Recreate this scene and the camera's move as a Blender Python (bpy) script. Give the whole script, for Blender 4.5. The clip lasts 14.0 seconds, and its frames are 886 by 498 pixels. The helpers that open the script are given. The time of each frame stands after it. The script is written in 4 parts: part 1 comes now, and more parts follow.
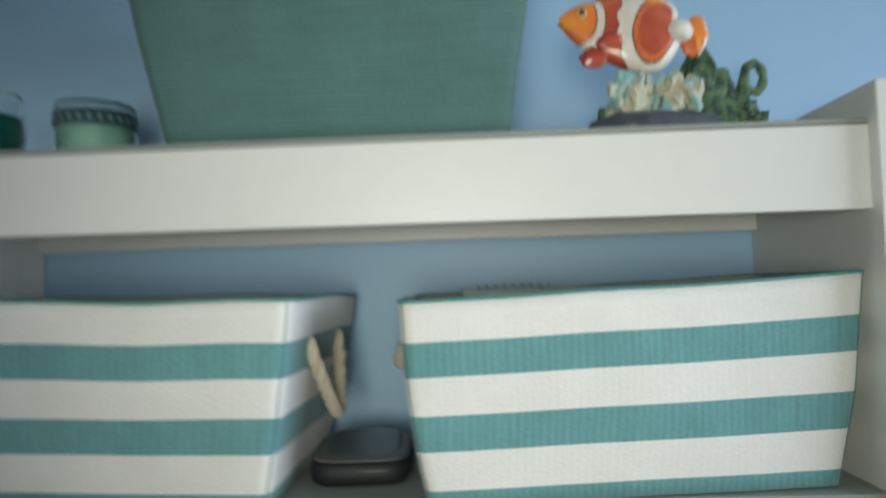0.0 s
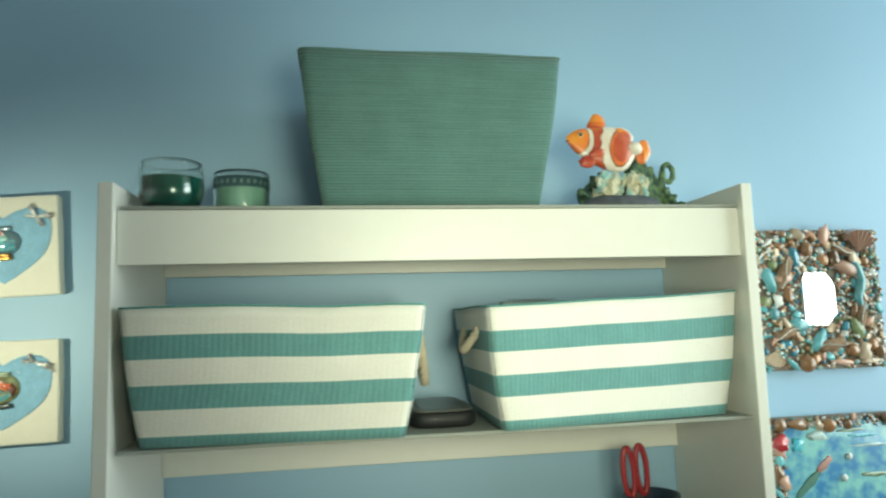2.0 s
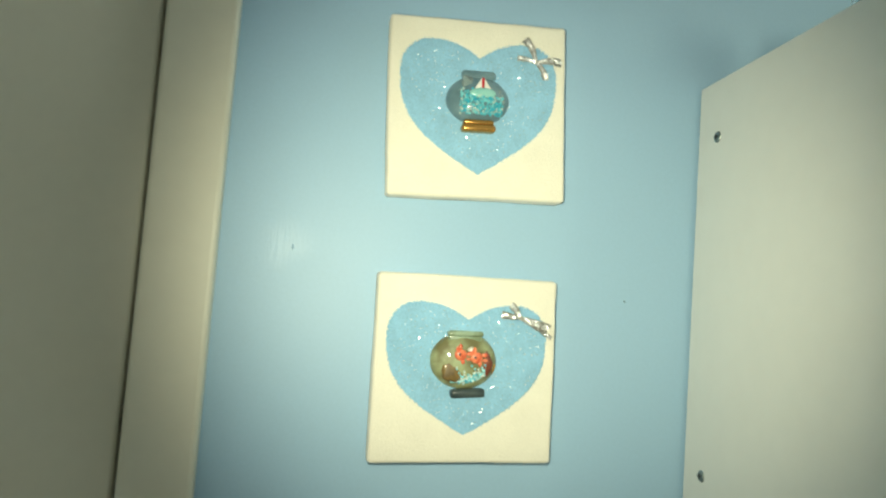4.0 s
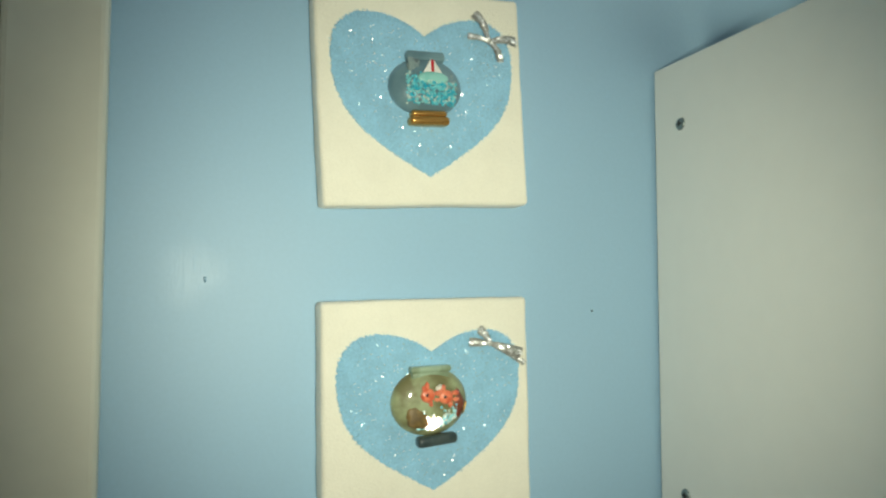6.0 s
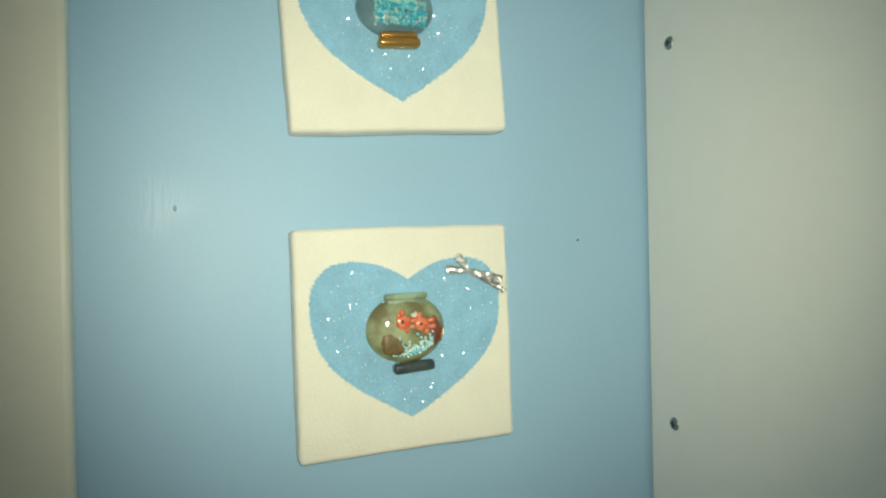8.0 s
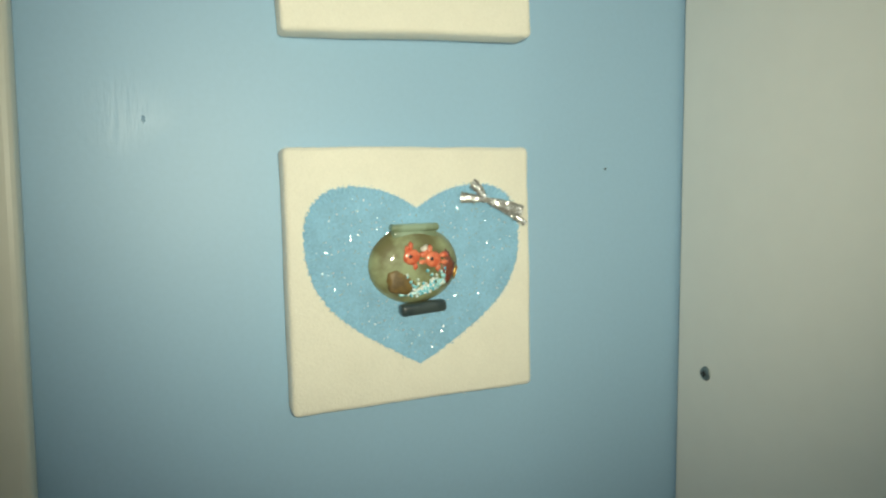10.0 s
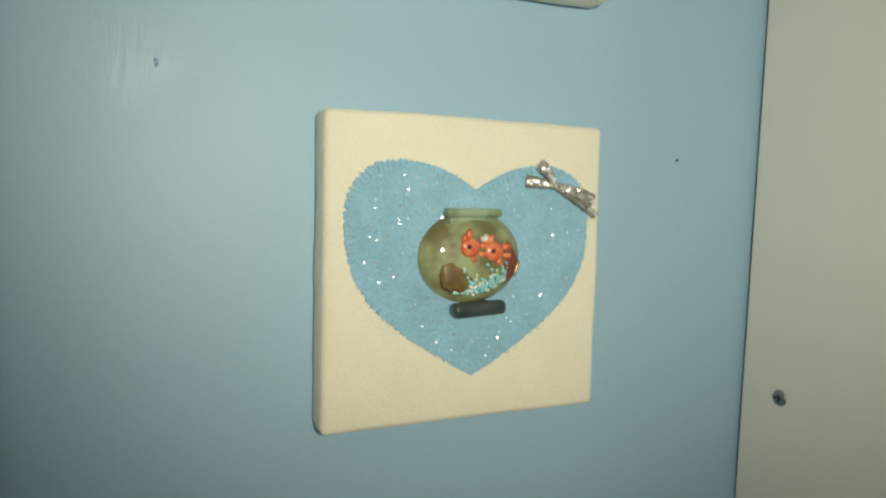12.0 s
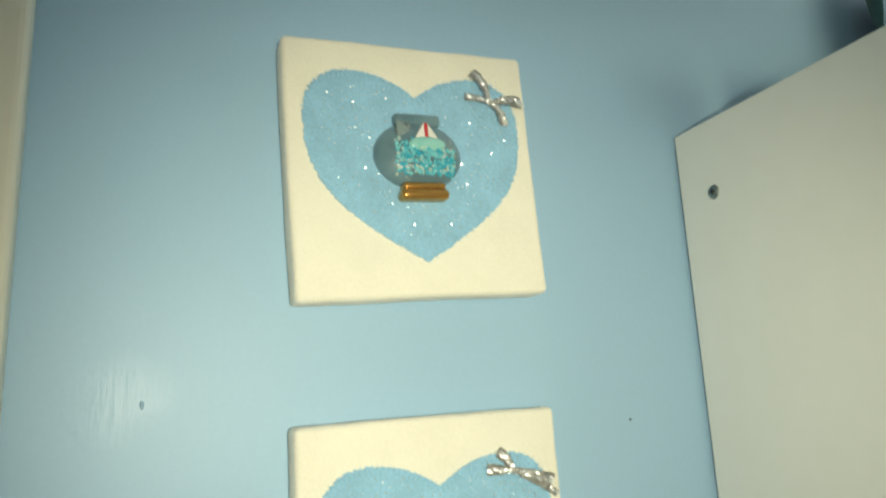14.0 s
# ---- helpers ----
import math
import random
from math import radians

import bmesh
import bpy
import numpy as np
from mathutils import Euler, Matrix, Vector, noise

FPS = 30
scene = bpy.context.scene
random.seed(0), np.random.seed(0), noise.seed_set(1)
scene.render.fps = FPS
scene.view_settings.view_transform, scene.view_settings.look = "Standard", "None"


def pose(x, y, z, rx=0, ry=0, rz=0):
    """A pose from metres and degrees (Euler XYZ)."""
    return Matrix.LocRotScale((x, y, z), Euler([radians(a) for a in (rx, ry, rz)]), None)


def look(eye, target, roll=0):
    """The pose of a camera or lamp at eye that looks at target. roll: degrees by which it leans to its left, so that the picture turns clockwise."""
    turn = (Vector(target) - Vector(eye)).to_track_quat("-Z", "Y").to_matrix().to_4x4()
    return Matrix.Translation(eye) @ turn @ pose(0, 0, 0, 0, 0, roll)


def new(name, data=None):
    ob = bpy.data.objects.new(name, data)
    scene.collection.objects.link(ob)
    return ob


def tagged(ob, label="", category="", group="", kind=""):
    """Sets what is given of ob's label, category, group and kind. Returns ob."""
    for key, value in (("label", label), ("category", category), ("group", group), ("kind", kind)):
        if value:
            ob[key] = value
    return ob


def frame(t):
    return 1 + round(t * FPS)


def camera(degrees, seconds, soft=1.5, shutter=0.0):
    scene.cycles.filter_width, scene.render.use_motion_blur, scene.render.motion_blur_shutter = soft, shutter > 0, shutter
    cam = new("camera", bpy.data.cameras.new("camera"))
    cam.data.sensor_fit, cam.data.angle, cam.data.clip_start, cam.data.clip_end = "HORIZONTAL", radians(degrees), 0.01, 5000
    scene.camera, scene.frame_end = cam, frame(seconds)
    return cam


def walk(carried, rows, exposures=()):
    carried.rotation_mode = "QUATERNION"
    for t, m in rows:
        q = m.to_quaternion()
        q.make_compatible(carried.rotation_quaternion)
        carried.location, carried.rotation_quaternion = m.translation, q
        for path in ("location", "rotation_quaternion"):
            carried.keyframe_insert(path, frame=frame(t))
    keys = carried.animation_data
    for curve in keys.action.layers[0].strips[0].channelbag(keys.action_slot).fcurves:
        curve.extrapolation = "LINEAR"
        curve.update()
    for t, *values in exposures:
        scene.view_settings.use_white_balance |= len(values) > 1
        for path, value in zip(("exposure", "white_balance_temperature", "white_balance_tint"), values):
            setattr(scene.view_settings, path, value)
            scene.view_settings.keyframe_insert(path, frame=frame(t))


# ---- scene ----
cam = camera(66.5, 14.0, soft=2.2, shutter=0.5)
PATH = [
    (0, (0.086, -0.743, 1.519), (0.002, 1.252, 1.623), -1.7),
    (0.2, (0.052, -0.804, 1.512), (0.01, 1.182, 1.749), -4.0),
    (0.5, (0.026, -0.885, 1.5), (0.088, 1.093, 1.786), -0.8),
    (0.6, (0.013, -0.916, 1.52), (0.086, 1.066, 1.775), -0.2),
    (1, (0.02, -1.006, 1.499), (0.009, 0.968, 1.823), 0.4),
    (1.5, (-0.052, -1.037, 1.497), (-0.021, 0.949, 1.724), -0.8),
    (2, (-0.149, -1.051, 1.489), (0.169, 0.912, 1.705), -1.8),
    (2.2, (-0.192, -1.038, 1.488), (0.103, 0.931, 1.675), -1.0),
    (2.5, (-0.318, -0.96, 1.477), (-0.381, 1.038, 1.56), -0.1),
    (2.8, (-0.456, -0.826, 1.462), (-0.679, 1.16, 1.553), -1.2),
    (3, (-0.505, -0.761, 1.479), (-0.743, 1.224, 1.543), -0.5),
    (3.2, (-0.577, -0.705, 1.457), (-0.684, 1.288, 1.571), 2.5),
    (5.5, (-0.777, -0.414, 1.486), (0.049, 1.405, 1.575), -2.9),
    (6, (-0.764, -0.429, 1.49), (0.001, 1.415, 1.602), -0.0),
    (6.5, (-0.737, -0.446, 1.491), (-0.002, 1.408, 1.634), 0.4),
    (7, (-0.724, -0.442, 1.483), (-0.022, 1.424, 1.64), -0.5),
    (7.5, (-0.721, -0.435, 1.475), (-0.062, 1.453, 1.512), -1.4),
    (8, (-0.729, -0.434, 1.467), (-0.043, 1.445, 1.468), -1.1),
    (8.5, (-0.733, -0.438, 1.465), (-0.03, 1.434, 1.451), -0.5),
    (9, (-0.732, -0.428, 1.463), (-0.01, 1.436, 1.405), 0.0),
    (9.2, (-0.724, -0.426, 1.463), (-0.029, 1.446, 1.359), -0.1),
    (11.3, (-0.738, -0.288, 1.437), (0.084, 1.528, 1.27), 0.3),
    (11.5, (-0.742, -0.29, 1.437), (0.09, 1.523, 1.282), 1.9),
    (12, (-0.742, -0.306, 1.44), (0.054, 1.524, 1.316), 2.3),
    (12.5, (-0.752, -0.303, 1.462), (0.081, 1.515, 1.508), -0.1),
    (12.7, (-0.738, -0.339, 1.489), (-0.03, 1.512, 1.756), -1.6),
    (12.8, (-0.737, -0.345, 1.499), (-0.033, 1.5, 1.815), -1.4),
    (13, (-0.742, -0.349, 1.503), (-0.001, 1.475, 1.851), -1.8),
    (13.2, (-0.735, -0.354, 1.494), (-0.003, 1.456, 1.927), -1.9),
    (13.5, (-0.742, -0.359, 1.507), (0.021, 1.445, 1.911), -1.9),
    (13.7, (-0.736, -0.353, 1.494), (0.022, 1.436, 1.966), -2.4),
    (14, (-0.741, -0.347, 1.495), (0.06, 1.44, 1.903), -2.7),
]
EXPOSURES = [(0, -0.45, 5750, 12), (0.5, -0.38, 5700, 0), (1, 0.0, 6300, -5), (1.5, 0.12, 6400, -6), (2, 0.14, 6450, -6), (2.5, 0.1, 6700, -5), (3.0, 0.65, 7000, -5), (3.2, 0.65, 7000, -5),
             (5.5, 0.05, 6350, 1), (6.2, 0.15, 6350, 0), (9.2, 0.15, 6350, 0), (11.3, -0.1, 6850, 6), (12.5, -0.1, 6850, 6), (12.9, -0.08, 6700, 2), (13.5, 0.1, 6800, 2), (14, 0.27, 6800, 2)]
walk(cam, [(t, look(e, g, r)) for t, e, g, r in PATH], EXPOSURES)

# ---- world and lights ----
world = bpy.data.worlds.new("world")
scene.world = world
world.use_nodes = True
wn = world.node_tree.nodes
sky = wn.new("ShaderNodeTexSky")
sky.sky_type = "NISHITA"
sky.sun_disc = False
sky.sun_elevation = radians(35)
sky.sun_rotation = radians(60)
world.node_tree.links.new(sky.outputs[0], wn["Background"].inputs[0])
wn["Background"].inputs[1].default_value = 0.1


def area_lamp(name, m, sx, sy, watts, colour):
    d = bpy.data.lights.new(name, "AREA")
    d.shape, d.size, d.size_y, d.energy, d.color = "RECTANGLE", sx, sy, watts, colour
    ob = new(name, d)
    ob.matrix_world = m
    return ob


# daylight in the window's opening
area_lamp("window_light", pose(1.585, -0.745, 1.60, 90, 0, 90), 1.05, 1.1, 22.5, (0.92, 0.98, 1.0))
# the film maker's warm torch, close to the plaques
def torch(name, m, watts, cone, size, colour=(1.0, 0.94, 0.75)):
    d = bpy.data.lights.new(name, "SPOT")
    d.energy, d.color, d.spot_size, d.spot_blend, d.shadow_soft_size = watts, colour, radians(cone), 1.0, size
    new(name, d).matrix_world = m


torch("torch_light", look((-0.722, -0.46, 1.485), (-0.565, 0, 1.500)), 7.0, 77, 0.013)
# added fill spot, standing in for the torch in front of the shelf
torch("shelf_fill", look((0.05, -1.12, 1.50), (0.12, 0, 1.545)), 27, 66, 0.13, (1.0, 0.94, 0.72))


# ---- materials ----
def node(nt, kind, **inputs):
    n = nt.nodes.new(kind)
    for k, v in inputs.items():
        n.inputs[k.replace("_", " ")].default_value = v
    return n


def surface(name, colour, rough=0.5, metal=0.0, spread=0.06, grain=200.0, stain=6.0, bump=0.1, relief=0.001, stretch=(1, 1, 1), **more):
    """A paint-like or fibrous surface: base colour varied at two scales, with a fine relief."""
    m = bpy.data.materials.new(name)
    m.use_nodes = True
    nt = m.node_tree
    b = nt.nodes["Principled BSDF"]
    co = nt.nodes.new("ShaderNodeTexCoord")
    mp = nt.nodes.new("ShaderNodeMapping")
    mp.inputs["Scale"].default_value = stretch
    nt.links.new(co.outputs["Object"], mp.inputs[0])
    fine = node(nt, "ShaderNodeTexNoise", Scale=grain, Detail=3.0)
    broad = node(nt, "ShaderNodeTexNoise", Scale=stain, Detail=4.0)
    for n in (fine, broad):
        nt.links.new(mp.outputs[0], n.inputs["Vector"])
    mix = nt.nodes.new("ShaderNodeMath")
    mix.operation = "ADD"
    nt.links.new(fine.outputs[0], mix.inputs[0])
    nt.links.new(broad.outputs[0], mix.inputs[1])
    ramp = nt.nodes.new("ShaderNodeMapRange")
    ramp.inputs[1].default_value, ramp.inputs[2].default_value = 0.6, 1.4
    ramp.inputs[3].default_value, ramp.inputs[4].default_value = 1 - spread, 1 + spread
    nt.links.new(mix.outputs[0], ramp.inputs[0])
    mul = nt.nodes.new("ShaderNodeVectorMath")
    mul.operation = "SCALE"
    mul.inputs[0].default_value = colour
    nt.links.new(ramp.outputs[0], mul.inputs["Scale"])
    nt.links.new(mul.outputs[0], b.inputs["Base Color"])
    b.inputs["Roughness"].default_value, b.inputs["Metallic"].default_value = rough, metal
    for k, v in more.items():
        b.inputs[k.replace("_", " ")].default_value = v
    if bump:
        bp = node(nt, "ShaderNodeBump", Strength=bump, Distance=relief)
        nt.links.new(fine.outputs[0], bp.inputs["Height"])
        nt.links.new(bp.outputs[0], b.inputs["Normal"])
    return m


M_WALL = surface("wall_paint", (0.34, 0.525, 0.70), 0.50, spread=0.03, grain=350, stain=3, bump=0.08, relief=0.0006)


def sheen_patch(m, place, radius):
    """A brushed, glossier patch put where the torch's reflection falls on the wall."""
    nt = m.node_tree
    b = nt.nodes["Principled BSDF"]
    co = nt.nodes.new("ShaderNodeTexCoord")
    dist = nt.nodes.new("ShaderNodeVectorMath")
    dist.operation = "DISTANCE"
    dist.inputs[1].default_value = place
    ragged = node(nt, "ShaderNodeTexNoise", Scale=45.0, Detail=4.0)
    nt.links.new(co.outputs["Object"], ragged.inputs["Vector"])
    shift = nt.nodes.new("ShaderNodeMath")
    shift.operation = "MULTIPLY_ADD"
    shift.inputs[1].default_value = radius * 1.6
    nt.links.new(ragged.outputs[0], shift.inputs[0])
    nt.links.new(co.outputs["Object"], dist.inputs[0])
    nt.links.new(dist.outputs["Value"], shift.inputs[2])
    mask = nt.nodes.new("ShaderNodeMapRange")
    mask.inputs[1].default_value, mask.inputs[2].default_value = radius * 2.0, radius * 1.2
    nt.links.new(shift.outputs[0], mask.inputs[0])
    rough = nt.nodes.new("ShaderNodeMapRange")
    rough.inputs[3].default_value, rough.inputs[4].default_value = b.inputs["Roughness"].default_value, 0.41
    nt.links.new(mask.outputs[0], rough.inputs[0])
    nt.links.new(rough.outputs[0], b.inputs["Roughness"])
    mp = nt.nodes.new("ShaderNodeMapping")
    mp.inputs["Scale"].default_value = (1, 1, 0.18)
    nt.links.new(co.outputs["Object"], mp.inputs[0])
    brush = node(nt, "ShaderNodeTexNoise", Scale=380.0, Detail=3.0)
    nt.links.new(mp.outputs[0], brush.inputs["Vector"])
    mul = nt.nodes.new("ShaderNodeMath")
    mul.operation = "MULTIPLY"
    nt.links.new(brush.outputs[0], mul.inputs[0])
    nt.links.new(mask.outputs[0], mul.inputs[1])
    bp = node(nt, "ShaderNodeBump", Strength=0.5, Distance=0.0010)
    nt.links.new(mul.outputs[0], bp.inputs["Height"])
    old = b.inputs["Normal"].links[0].from_node
    nt.links.new(old.outputs[0], bp.inputs["Normal"])
    nt.links.new(bp.outputs[0], b.inputs["Normal"])


sheen_patch(M_WALL, (-0.750, 0.0, 1.500), 0.021)
M_WHITE = surface("shelf_white", (0.78, 0.78, 0.73), 0.40, spread=0.02, grain=60, stain=4, bump=0.03)
M_DOOR = surface("door_paint", (0.68, 0.67, 0.57), 0.38, spread=0.025, grain=90, stain=4, bump=0.06)
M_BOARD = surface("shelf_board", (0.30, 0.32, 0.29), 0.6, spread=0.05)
M_CEIL = surface("ceiling_paint", (0.8, 0.8, 0.78), 0.7)
M_FLOOR = surface("carpet", (0.42, 0.36, 0.28), 0.9, spread=0.15, grain=400, bump=0.5, relief=0.004)
M_FOAM = surface("cream_fleece", (0.86, 0.83, 0.71), 0.95, spread=0.05, grain=900, stain=40, bump=0.6, relief=0.0012, Sheen_Weight=0.4)
M_FELT = surface("blue_felt", (0.28, 0.52, 0.71), 0.95, spread=0.18, grain=700, stain=60, bump=0.7, relief=0.001, Sheen_Weight=0.5)
M_THREAD = surface("blue_thread", (0.32, 0.58, 0.74), 0.7, spread=0.1)
M_GLITTER = surface("glitter", (0.70, 0.86, 0.92), 0.25, 0.5, spread=0.02, bump=0)
M_SPECK = surface("bright_glitter", (0.95, 0.96, 0.97), 0.30, 0.9, spread=0.02, bump=0)
M_SILVER = surface("silver_ribbon", (0.58, 0.57, 0.53), 0.42, 0.3, spread=0.35, grain=1100, stain=260, bump=0.8, relief=0.002, Coat_Weight=0.7)
M_GOLD = surface("gold_paint", (0.50, 0.28, 0.08), 0.25, 0.8, spread=0.15, grain=300)
M_SCREW = surface("zinc_screw", (0.28, 0.32, 0.31), 0.45, 1.0, spread=0.1)
M_DARK = surface("dark_slot", (0.03, 0.03, 0.03), 0.6)


def woven(name, colour, axis_z=False, pitch=0.0032, spread=0.14, depth=0.0008, tone=0.0):
    """A woven fabric: ribs along one way, crossed by fine threads, unevenly dyed."""
    m = surface(name, colour, 0.85, spread=spread, grain=420, stain=25, bump=0.4, relief=0.0008, Sheen_Weight=0.2)
    nt = m.node_tree
    co = nt.nodes.new("ShaderNodeTexCoord")
    mp = nt.nodes.new("ShaderNodeMapping")
    mp.inputs["Scale"].default_value = (0, 0, 1) if axis_z else (1, 1, 0.03)
    nt.links.new(co.outputs["Object"], mp.inputs[0])
    wave = node(nt, "ShaderNodeTexWave", Scale=0.314 / pitch, Distortion=1.2, Detail=2.0)
    wave.bands_direction = "Z" if axis_z else "DIAGONAL"
    wave.inputs["Detail Scale"].default_value = 6.0
    nt.links.new(mp.outputs[0], wave.inputs["Vector"])
    bp = node(nt, "ShaderNodeBump", Strength=0.6, Distance=depth)
    nt.links.new(wave.outputs["Fac"], bp.inputs["Height"])
    b = nt.nodes["Principled BSDF"]
    old = b.inputs["Normal"].links[0].from_node
    nt.links.new(old.outputs[0], bp.inputs["Normal"])
    nt.links.new(bp.outputs[0], b.inputs["Normal"])
    if tone:
        # uneven yarn tone plus the ribs' groove shade, both put into the colour
        yarn = nt.nodes.new("ShaderNodeMapping")
        yarn.inputs["Scale"].default_value = (14, 14, 520) if axis_z else (330, 330, 6)
        nt.links.new(co.outputs["Object"], yarn.inputs[0])
        slub = node(nt, "ShaderNodeTexNoise", Scale=1.0, Detail=3.0)
        nt.links.new(yarn.outputs[0], slub.inputs["Vector"])
        both = nt.nodes.new("ShaderNodeMath")
        both.operation = "MULTIPLY_ADD"
        both.inputs[1].default_value = 0.2
        nt.links.new(wave.outputs["Fac"], both.inputs[0])
        nt.links.new(slub.outputs[0], both.inputs[2])
        deep = nt.nodes.new("ShaderNodeMapRange")
        deep.inputs[1].default_value, deep.inputs[2].default_value = 0.36, 0.84
        deep.inputs[3].default_value, deep.inputs[4].default_value = 1 - tone, 1 + tone
        nt.links.new(both.outputs[0], deep.inputs[0])
        rib_shade = nt.nodes.new("ShaderNodeVectorMath")
        rib_shade.operation = "SCALE"
        nt.links.new(b.inputs["Base Color"].links[0].from_socket, rib_shade.inputs[0])
        nt.links.new(deep.outputs[0], rib_shade.inputs["Scale"])
        nt.links.new(rib_shade.outputs[0], b.inputs["Base Color"])
    return m


M_STRIPE = woven("teal_stripe_weave", (0.14, 0.322, 0.325), depth=0.0004, tone=0.08)
M_CREAM = woven("white_stripe_weave", (0.79, 0.78, 0.73), spread=0.06, depth=0.0001)
M_GREEN = woven("green_box_weave", (0.092, 0.190, 0.176), axis_z=True, pitch=0.0036, depth=0.0008, tone=0.11)
M_ROPE = surface("cotton_rope", (0.62, 0.55, 0.42), 0.9, spread=0.12, grain=600, bump=0.6, relief=0.001)
M_PIPING = surface("teal_binding", (0.10, 0.30, 0.28), 0.8, spread=0.1, grain=500)
M_SEAM = surface("dark_seam_thread", (0.06, 0.13, 0.13), 0.8, spread=0.1, grain=500)
M_INSIDE = surface("basket_lining", (0.45, 0.45, 0.40), 0.9, spread=0.08)


def glassy(name, colour, rough=0.02, ior=1.45):
    m = bpy.data.materials.new(name)
    m.use_nodes = True
    b = m.node_tree.nodes["Principled BSDF"]
    b.inputs["Base Color"].default_value = (*colour, 1)
    b.inputs["Roughness"].default_value, b.inputs["IOR"].default_value, b.inputs["Transmission Weight"].default_value = rough, ior, 1.0
    return m


M_GLASS = glassy("jar_glass", (0.93, 0.97, 0.96))
M_WAX_DARK = surface("dark_green_wax", (0.004, 0.045, 0.032), 0.2, spread=0.1, grain=60, Coat_Weight=0.6)
M_WAX_PALE = surface("pale_green_wax", (0.15, 0.29, 0.24), 0.4, spread=0.06, grain=60, Coat_Weight=0.4)
M_BAND = surface("navy_label_print", (0.06, 0.13, 0.145), 0.4, spread=0.1)
M_MOTIF = surface("pale_label_print", (0.22, 0.34, 0.33), 0.5)
M_WICK = surface("wick", (0.1, 0.09, 0.07), 0.9)


def blotched(name, c1, c2, scale, rough=0.3, coat=0.8, lo=0.42, hi=0.58, bump=0.0, random_hue=False):
    """Two colours in blotches, with a clear coat; for painted resin, stones and shells."""
    m = bpy.data.materials.new(name)
    m.use_nodes = True
    nt = m.node_tree
    b = nt.nodes["Principled BSDF"]
    co = nt.nodes.new("ShaderNodeTexCoord")
    n1 = node(nt, "ShaderNodeTexNoise", Scale=scale, Detail=5.0)
    nt.links.new(co.outputs["Object"], n1.inputs["Vector"])
    r = nt.nodes.new("ShaderNodeMapRange")
    r.inputs[1].default_value, r.inputs[2].default_value = lo, hi
    nt.links.new(n1.outputs[0], r.inputs[0])
    mix = nt.nodes.new("ShaderNodeMix")
    mix.data_type = "RGBA"
    mix.inputs[6].default_value, mix.inputs[7].default_value = (*c1, 1), (*c2, 1)
    nt.links.new(r.outputs[0], mix.inputs[0])
    out = mix.outputs[2]
    if random_hue:
        info = nt.nodes.new("ShaderNodeObjectInfo")
        rr = nt.nodes.new("ShaderNodeMapRange")
        rr.inputs[3].default_value, rr.inputs[4].default_value = 0.7, 1.55
        nt.links.new(info.outputs["Random"], rr.inputs[0])
        sc = nt.nodes.new("ShaderNodeVectorMath")
        sc.operation = "SCALE"
        nt.links.new(out, sc.inputs[0])
        nt.links.new(rr.outputs[0], sc.inputs["Scale"])
        out = sc.outputs[0]
    nt.links.new(out, b.inputs["Base Color"])
    b.inputs["Roughness"].default_value, b.inputs["Coat Weight"].default_value, b.inputs["Coat Roughness"].default_value = rough, coat, 0.04
    if bump:
        bp = node(nt, "ShaderNodeBump", Strength=bump, Distance=0.001)
        nt.links.new(n1.outputs[0], bp.inputs["Height"])
        nt.links.new(bp.outputs[0], b.inputs["Normal"])
    return m


M_BOWL_OLIVE = blotched("olive_resin", (0.33, 0.38, 0.21), (0.15, 0.14, 0.055), 75, 0.55, lo=0.36, hi=0.60, bump=0.25)
M_BOWL_GREY = blotched("grey_blue_resin", (0.10, 0.18, 0.22), (0.15, 0.25, 0.29), 40)
M_RIM = blotched("pale_green_resin", (0.32, 0.42, 0.30), (0.20, 0.26, 0.16), 80)
M_BASE_BLACK = blotched("black_resin", (0.02, 0.035, 0.04), (0.05, 0.07, 0.07), 80)
M_ORANGE = blotched("orange_paint", (0.82, 0.24, 0.12), (0.68, 0.13, 0.06), 260)
M_BROWN = blotched("brown_resin", (0.20, 0.13, 0.04), (0.12, 0.08, 0.03), 150, 0.5, 0.3)
M_RUST = blotched("rust_resin", (0.20, 0.05, 0.025), (0.12, 0.05, 0.02), 150, 0.5, 0.4)
M_AQUA = blotched("aqua_bead", (0.03, 0.38, 0.52), (0.20, 0.58, 0.62), 300)
M_PALE = blotched("pale_bead", (0.55, 0.65, 0.60), (0.35, 0.50, 0.50), 300)
M_AQUA_BLOB = blotched("aqua_resin", (0.20, 0.52, 0.48), (0.28, 0.58, 0.54), 90)
M_MIST = blotched("misty_resin", (0.26, 0.33, 0.32), (0.17, 0.25, 0.27), 200)
M_RED = blotched("red_paint", (0.55, 0.03, 0.04), (0.45, 0.02, 0.03), 90)
M_SAIL = blotched("white_paint", (0.80, 0.78, 0.74), (0.70, 0.70, 0.66), 90)
M_EYE = blotched("black_paint", (0.01, 0.01, 0.01), (0.02, 0.02, 0.02), 90)
M_FISH_RED = blotched("red_orange_paint", (0.36, 0.040, 0.022), (0.50, 0.10, 0.03), 30, 0.4, 0.4, 0.40, 0.68, 0.1)
M_FISH_ORANGE = blotched("amber_paint", (0.80, 0.29, 0.03), (0.70, 0.15, 0.02), 45, 0.4, 0.4, 0.42, 0.66, 0.1)
M_FISH_MID = blotched("red_amber_paint", (0.52, 0.11, 0.022), (0.68, 0.17, 0.025), 40, 0.4, 0.4, 0.40, 0.66, 0.1)
M_FISH_LINE = blotched("dark_line_paint", (0.07, 0.025, 0.015), (0.12, 0.045, 0.02), 60, 0.5, 0.3)
